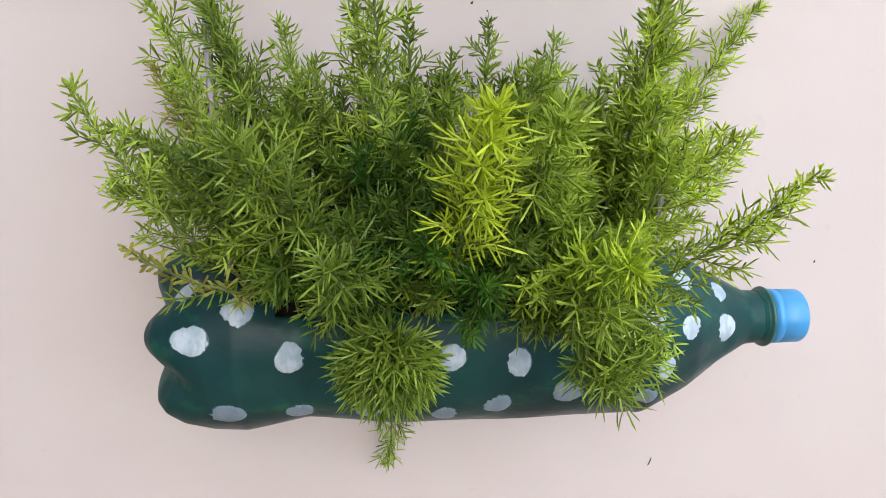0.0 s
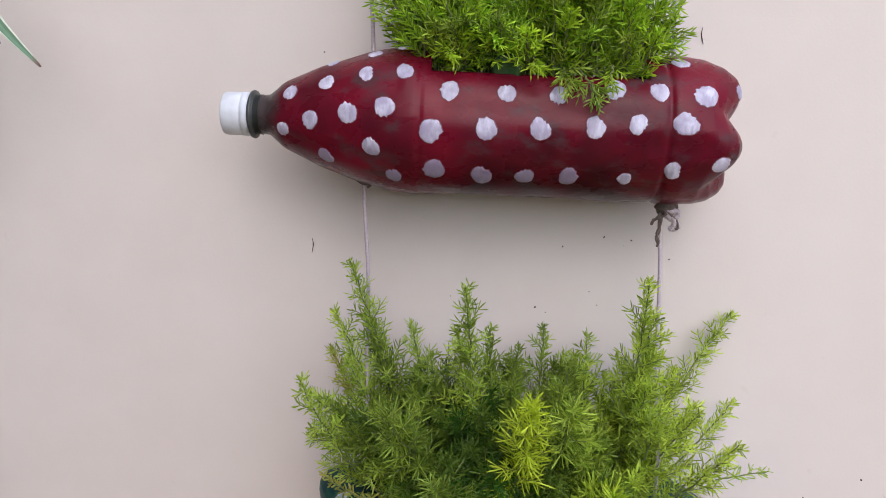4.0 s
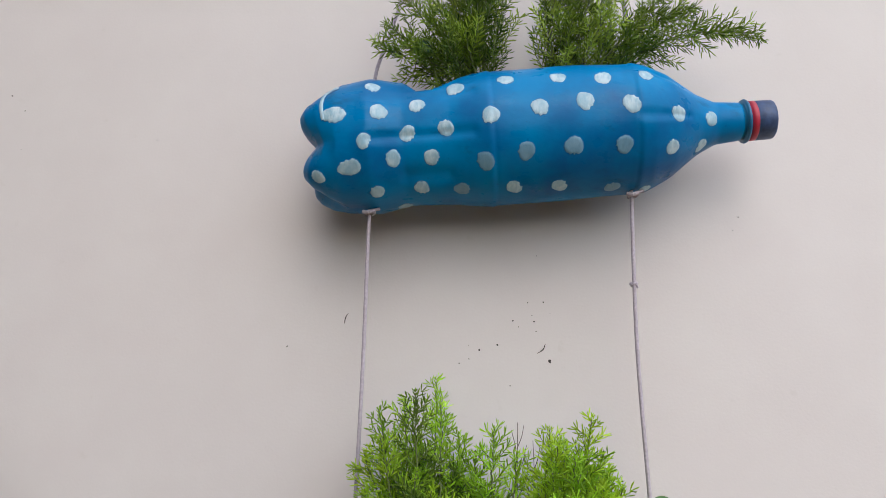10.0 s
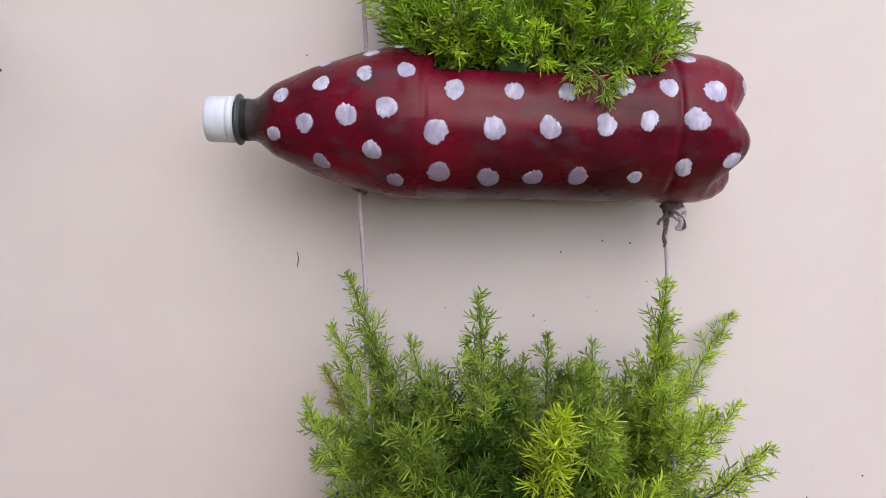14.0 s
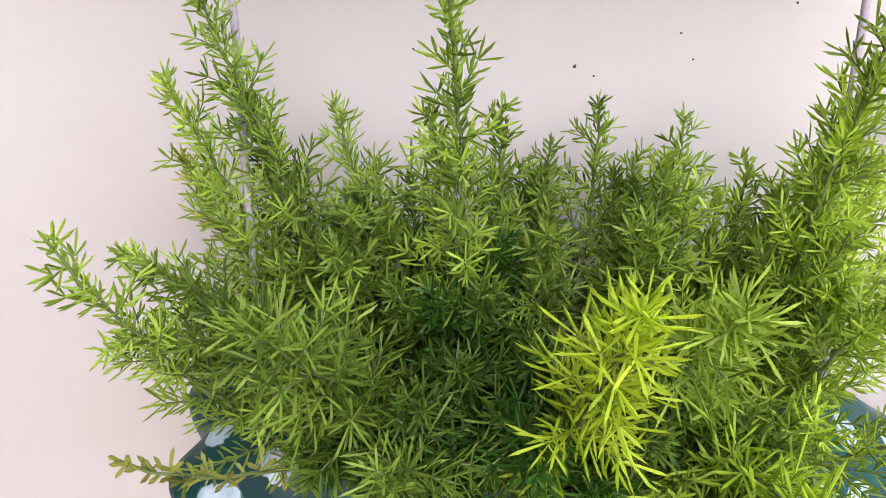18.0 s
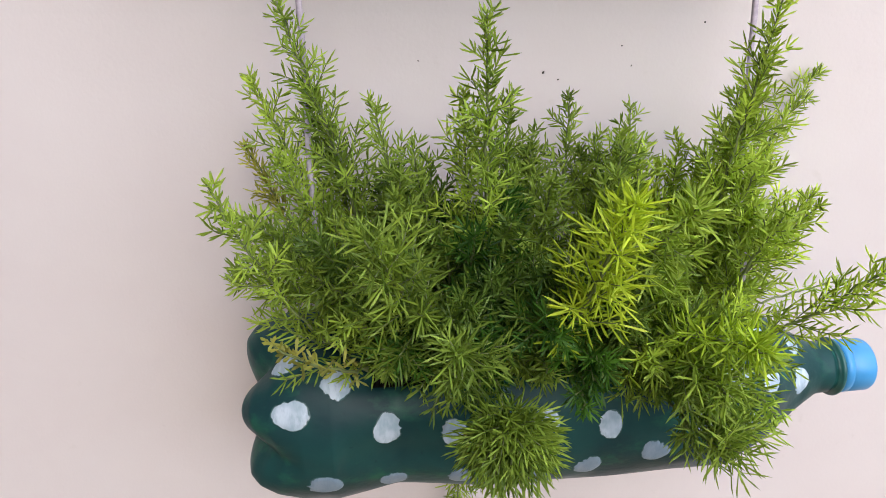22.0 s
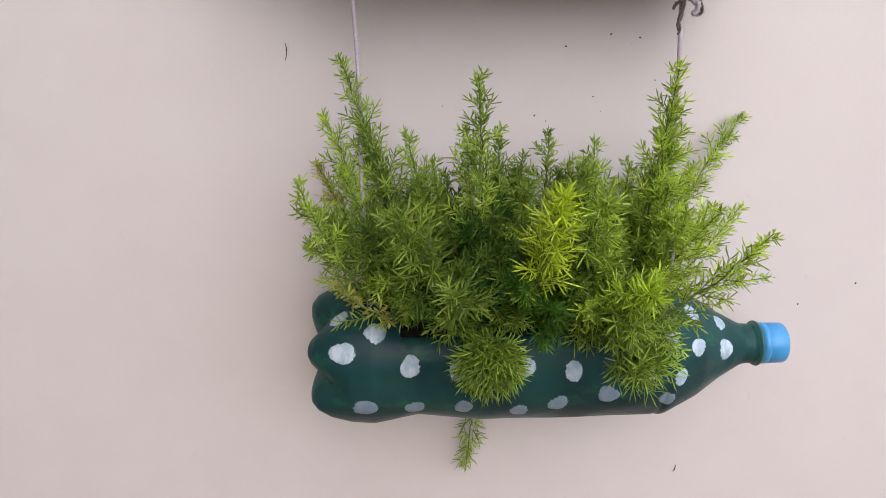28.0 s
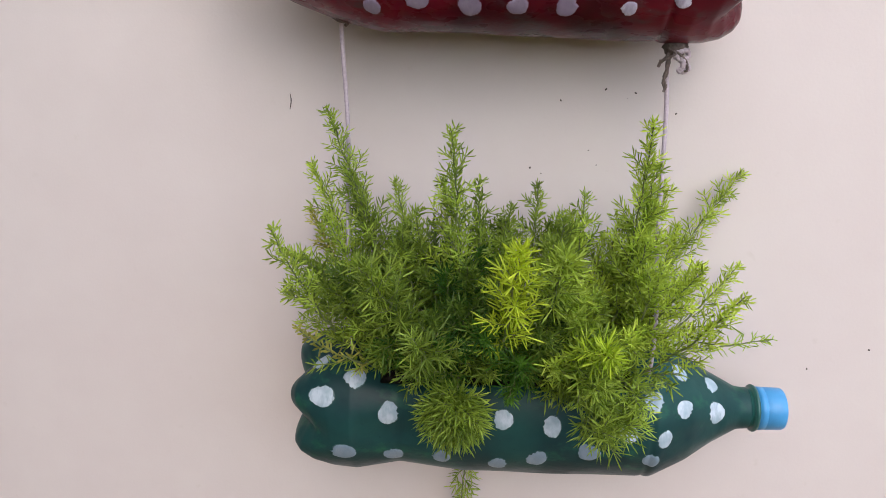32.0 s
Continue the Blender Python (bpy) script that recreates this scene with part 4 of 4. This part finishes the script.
for x0, z0, x1, z1 in ((0.0203, 1.430, 0.0150, 1.452), (0.0200, 1.440, 0.0240, 1.456), (0.021, 1.42, 0.0265, 1.442), (0.0330, 1.400, 0.0310, 1.446), (0.0325, 1.425, 0.0360, 1.441)):
    v, f = tube(smooth_path([(x0, -0.058, z0), ((x0 + x1) / 2 + 0.0008, -0.058, (z0 + z1) / 2), (x1, -0.059, z1)], 8), np.linspace(0.00032, 0.00022, 8), 5)
    part("dry_stalk", v, f, ROOT, small)


# dark fern in the blue bottle
top_fern = thing("asparagus_fern", (0.02, -0.057, 1.70), "dark green asparagus fern in the blue bottle", "plant", "ferns in bottles")
SPRAYS = [(-0.030, -0.090, -0.080, 1.800), (-0.030, -0.070, -0.075, 1.830), (-0.025, -0.045, -0.070, 1.860), (-0.020, -0.020, -0.075, 1.870), (-0.015, 0.000, -0.070, 1.860), (0.005, 0.025, -0.075, 1.830),
          (-0.030, -0.100, -0.075, 1.770), (0.030, 0.040, -0.070, 1.870), (0.045, 0.065, -0.075, 1.880), (0.050, 0.095, -0.070, 1.860), (0.040, 0.055, -0.085, 1.840), (0.060, 0.110, -0.080, 1.830),
          (0.055, 0.125, -0.075, 1.805), (0.035, 0.035, -0.080, 1.810), (-0.025, -0.055, -0.085, 1.810), (-0.020, -0.030, -0.090, 1.815)]
SPRAYS += [(-0.035, -0.108, -0.080, 1.752), (-0.035, -0.098, -0.088, 1.733), (-0.030, -0.082, -0.095, 1.742), (-0.025, -0.066, -0.095, 1.738), (-0.025, -0.062, -0.092, 1.768), (-0.020, -0.040, -0.090, 1.765), (-0.015, -0.028, -0.075, 1.800),
           (0.020, 0.016, -0.085, 1.775), (0.040, 0.050, -0.090, 1.775), (0.050, 0.080, -0.085, 1.785), (0.055, 0.105, -0.080, 1.778), (0.060, 0.120, -0.075, 1.762), (0.045, 0.070, -0.085, 1.815), (0.030, 0.020, -0.070, 1.800)]
for i, (bx, tx, ty, tz) in enumerate(SPRAYS):
    if i % 6 == 5:
        continue
    frond(top_fern, (FERN_DARK, FERN, FERN_DARK, FERN_MID)[i % 4], (bx, -0.055, 1.715), (tx, ty, tz), 500 + i, (0, -0.006, 0.010), 0.030, 0.0086, 0.00056, 0.0066, 0.0036, bare=0.1, taper=0.5)
frond(top_fern, FERN_DARK, (0.055, -0.055, 1.715), (0.201, -0.070, 1.772), 540, (0.0, 0, 0.052), 0.026, 0.0090, 0.00056, 0.0050, bare=0.12, taper=0.4)
frond(top_fern, FERN_DARK, (0.050, -0.055, 1.715), (0.150, -0.065, 1.800), 541, (0.0, 0, 0.030), 0.028, 0.0090, 0.00056, 0.0056, bare=0.12, taper=0.4)


# ---- broad leaves ----
def blade(parent, name, base, tip, width, droop, mat, normal=(0, -1, 0.3), label="", n=14, path=None):
    """A pointed flat leaf with a shallow keel and some thickness."""
    base, tip, normal = np.array(base, float), np.array(tip, float), np.array(normal, float)
    u = np.linspace(0, 1, n)[:, None]
    mid = (base + tip) / 2 + np.array(droop)
    line = (1 - u) ** 2 * base + 2 * u * (1 - u) * mid + u**2 * tip
    if path is not None:
        line = smooth_path(path, n)
    tan = np.gradient(line, axis=0)
    side = np.cross(tan, normal)
    side /= np.linalg.norm(side, axis=1)[:, None]
    up = np.cross(side, tan)
    up /= np.linalg.norm(up, axis=1)[:, None]
    shape = width * np.sin(np.pi * np.clip(u[:, 0] * 0.93 + 0.05, 0, 1)) ** 0.7
    rows, uvs = [], []
    for j, k in enumerate(np.linspace(-1, 1, 7)):
        rows.append(line + side * (shape * k)[:, None] + up * (shape * 0.25 * abs(k))[:, None])
        uvs += [((k + 1) / 2, float(w)) for w in u[:, 0]]
    ob = part(name, np.concatenate(rows), grid_faces(7, n), mat, parent, label, uvs=uvs)
    thick = ob.modifiers.new("thickness", "SOLIDIFY")
    thick.thickness = 0.0006
    return ob


weed = thing("seedling", (0.118, -0.075, 1.350), "small green seedling with two rounded leaves in the red bottle", "plant")
v, f = tube(smooth_path([(0.094, -0.072, 1.343), (0.113, -0.074, 1.380), (0.128, -0.076, 1.406)], 16), 0.0007, 6)
part("stem", v, f, STEM, weed)
blade(weed, "leaf", (0.127, -0.076, 1.408), (0.146, -0.075, 1.399), 0.0054, (0, 0, 0.003), BROAD, (0, -0.5, 1))
blade(weed, "leaf", (0.128, -0.075, 1.407), (0.116, -0.070, 1.411), 0.0042, (0, 0, 0.003), BROAD, (0, -0.6, 1))
sprout = thing("seedling", (-0.005, -0.105, 1.345), "small rounded green leaf between the fern and the red rim", "plant")
blade(sprout, "leaf", (0.004, -0.094, 1.333), (0.006, -0.100, 1.356), 0.0095, (0, -0.003, 0.002), BROAD_DARK_SHADED, (0, -1, 0.4))

creeper = thing("seedling", (-0.052, -0.070, 1.700), "dark heart-shaped leaf among the fern in the blue bottle", "plant")
v, f = tube(smooth_path([(-0.050, -0.070, 1.692), (-0.056, -0.082, 1.722), (-0.064, -0.088, 1.740)], 14), 0.0006, 6)
part("stem", v, f, STEM, creeper)
blade(creeper, "leaf", (-0.063, -0.080, 1.738), (-0.070, -0.083, 1.753), 0.0060, (0, -0.002, 0.002), BROAD_DARK_SHADED, (0, -1, 0.2))

spider = thing("spider_plant", (-0.62, -0.04, 1.50), "long arching green leaves with white edges beside the wall", "plant")
LEAVES = [(STRIPED, 0.0048, [(-0.62, -0.05, 1.49), (-0.50, -0.09, 1.507), (-0.415, -0.115, 1.446), (-0.377, -0.115, 1.408), (-0.355, -0.113, 1.373), (-0.340, -0.110, 1.354), (-0.324, -0.107, 1.337)]),
          (PALE, 0.0105, [(-0.62, -0.05, 1.49), (-0.50, -0.088, 1.490), (-0.430, -0.098, 1.437), (-0.3986, -0.099, 1.404), (-0.3786, -0.099, 1.380), (-0.360, -0.100, 1.352)]),
          (STRIPED, 0.0065, [(-0.62, -0.05, 1.49), (-0.50, -0.08, 1.48), (-0.446, -0.080, 1.380), (-0.427, -0.080, 1.310), (-0.417, -0.080, 1.271)])]
for i in range(16):  # the rest of the rosette, unseen, arching out and hanging down round the pot to shade the wall
    a = math.radians(180 + 12 * i)
    dx, dy = 0.075 * math.cos(a) * (0.8 + 0.1 * (i % 4)), -0.045 + 0.11 * math.sin(a) * (0.7 + 0.15 * (i % 3))
    drop = 1.24 - 0.03 * (i * 5 % 7)
    LEAVES.append((STRIPED, 0.0075 + 0.0008 * (i % 4), [(-0.63, -0.055, 1.49), (-0.61 + dx * 0.6, -0.055 + dy * 0.5, 1.56), (-0.60 + dx * 1.1, -0.055 + dy, 1.47), (-0.59 + dx * 1.35, -0.055 + dy * 1.1, drop), (-0.585 + dx * 1.4, -0.055 + dy * 1.05, drop - 0.16)]))
for mat, w, path in LEAVES:
    blade(spider, "leaf", path[0], path[-1], w, (0, 0, 0), mat, (0.45, -1, 0.35), n=44, path=path)
pot_v, pot_f = joined([tube([(-0.64, -0.055, 1.40), (-0.64, -0.055, 1.402), (-0.64, -0.055, 1.49), (-0.64, -0.055, 1.50)], [0.035, 0.037, 0.05, 0.053], 32)])
tagged(part("wall_pot", pot_v, pot_f, plain("terracotta", (0.35, 0.14, 0.08), 0.8)), "small plain terracotta pot fixed on the wall", "pot")


# ---- marks on the wall ----
def speck(x, z, size, rng):
    k = 9
    th = np.linspace(0, 2 * np.pi, k, endpoint=False)
    r = size * rng.uniform(0.5, 1.2, k)
    rim = np.stack([x + r * np.cos(th), np.full(k, 0.0002), z + r * np.sin(th) * rng.uniform(0.6, 1.2)], 1)
    return np.vstack([rim, [[x, -size * 0.6, z]]]), [(i, (i + 1) % k, k) for i in range(k)]


SPECKS = [(-0.468, 1.732), (-0.452, 1.717), (-0.319, 1.692), (-0.448, 1.678), (0.032, 1.599), (0.026, 1.558), (0.039, 1.559), (0.045, 1.550), (0.014, 1.542), (0.030, 1.547), (0.032, 1.542), (0.019, 1.537), (0.034, 1.534),
          (-0.022, 1.519), (0.002, 1.521), (-0.013, 1.516), (-0.021, 1.508), (-0.029, 1.504), (0.046, 1.510), (0.014, 1.488), (-0.176, 1.510), (0.202, 1.641), (0.197, 1.629), (0.303, 1.567)]
SPECKS += [(0.054, 1.207), (0.087, 1.217), (0.103, 1.211), (0.109, 1.215), (0.124, 1.184), (0.078, 1.170), (0.085, 1.159), (0.034, 1.154), (0.043, 1.150), (-0.038, 1.159), (0.269, 1.001), (0.313, 1.022), (0.337, 0.868), (0.140, 1.201), (-0.148, 1.358)]
rng = np.random.default_rng(77)
pieces = [speck(x, z, 0.0022 if (x, z) in ((0.046, 1.510),) else rng.uniform(0.0006, 0.0013), rng) for x, z in SPECKS]
v, f = joined(pieces)
tagged(part("dirt_specks", v, f, DIRT), "tiny dark dirt specks stuck on the cream wall", "specks", kind="stuff")
for pts in ([(-0.1585, 1.203), (-0.1578, 1.197), (-0.159, 1.190)], [(0.149, 1.384), (0.1485, 1.378), (0.1505, 1.371)], [(0.0418, 1.524), (0.040, 1.519), (0.035, 1.5155)], [(-0.126, 1.541), (-0.128, 1.537), (-0.1285, 1.532)], [(0.189, 0.833), (0.1885, 0.828), (0.1875, 0.825)]):
    v, f = tube(smooth_path([(x, -0.0006, z) for x, z in pts], 10), np.sin(np.linspace(0.25, 2.9, 10)) * 0.00033 + 0.0001, 6)
    tagged(part("dry_strand", v, f, DIRT), "thin dark dry strand stuck on the wall", "strand", "dry strands on the wall")
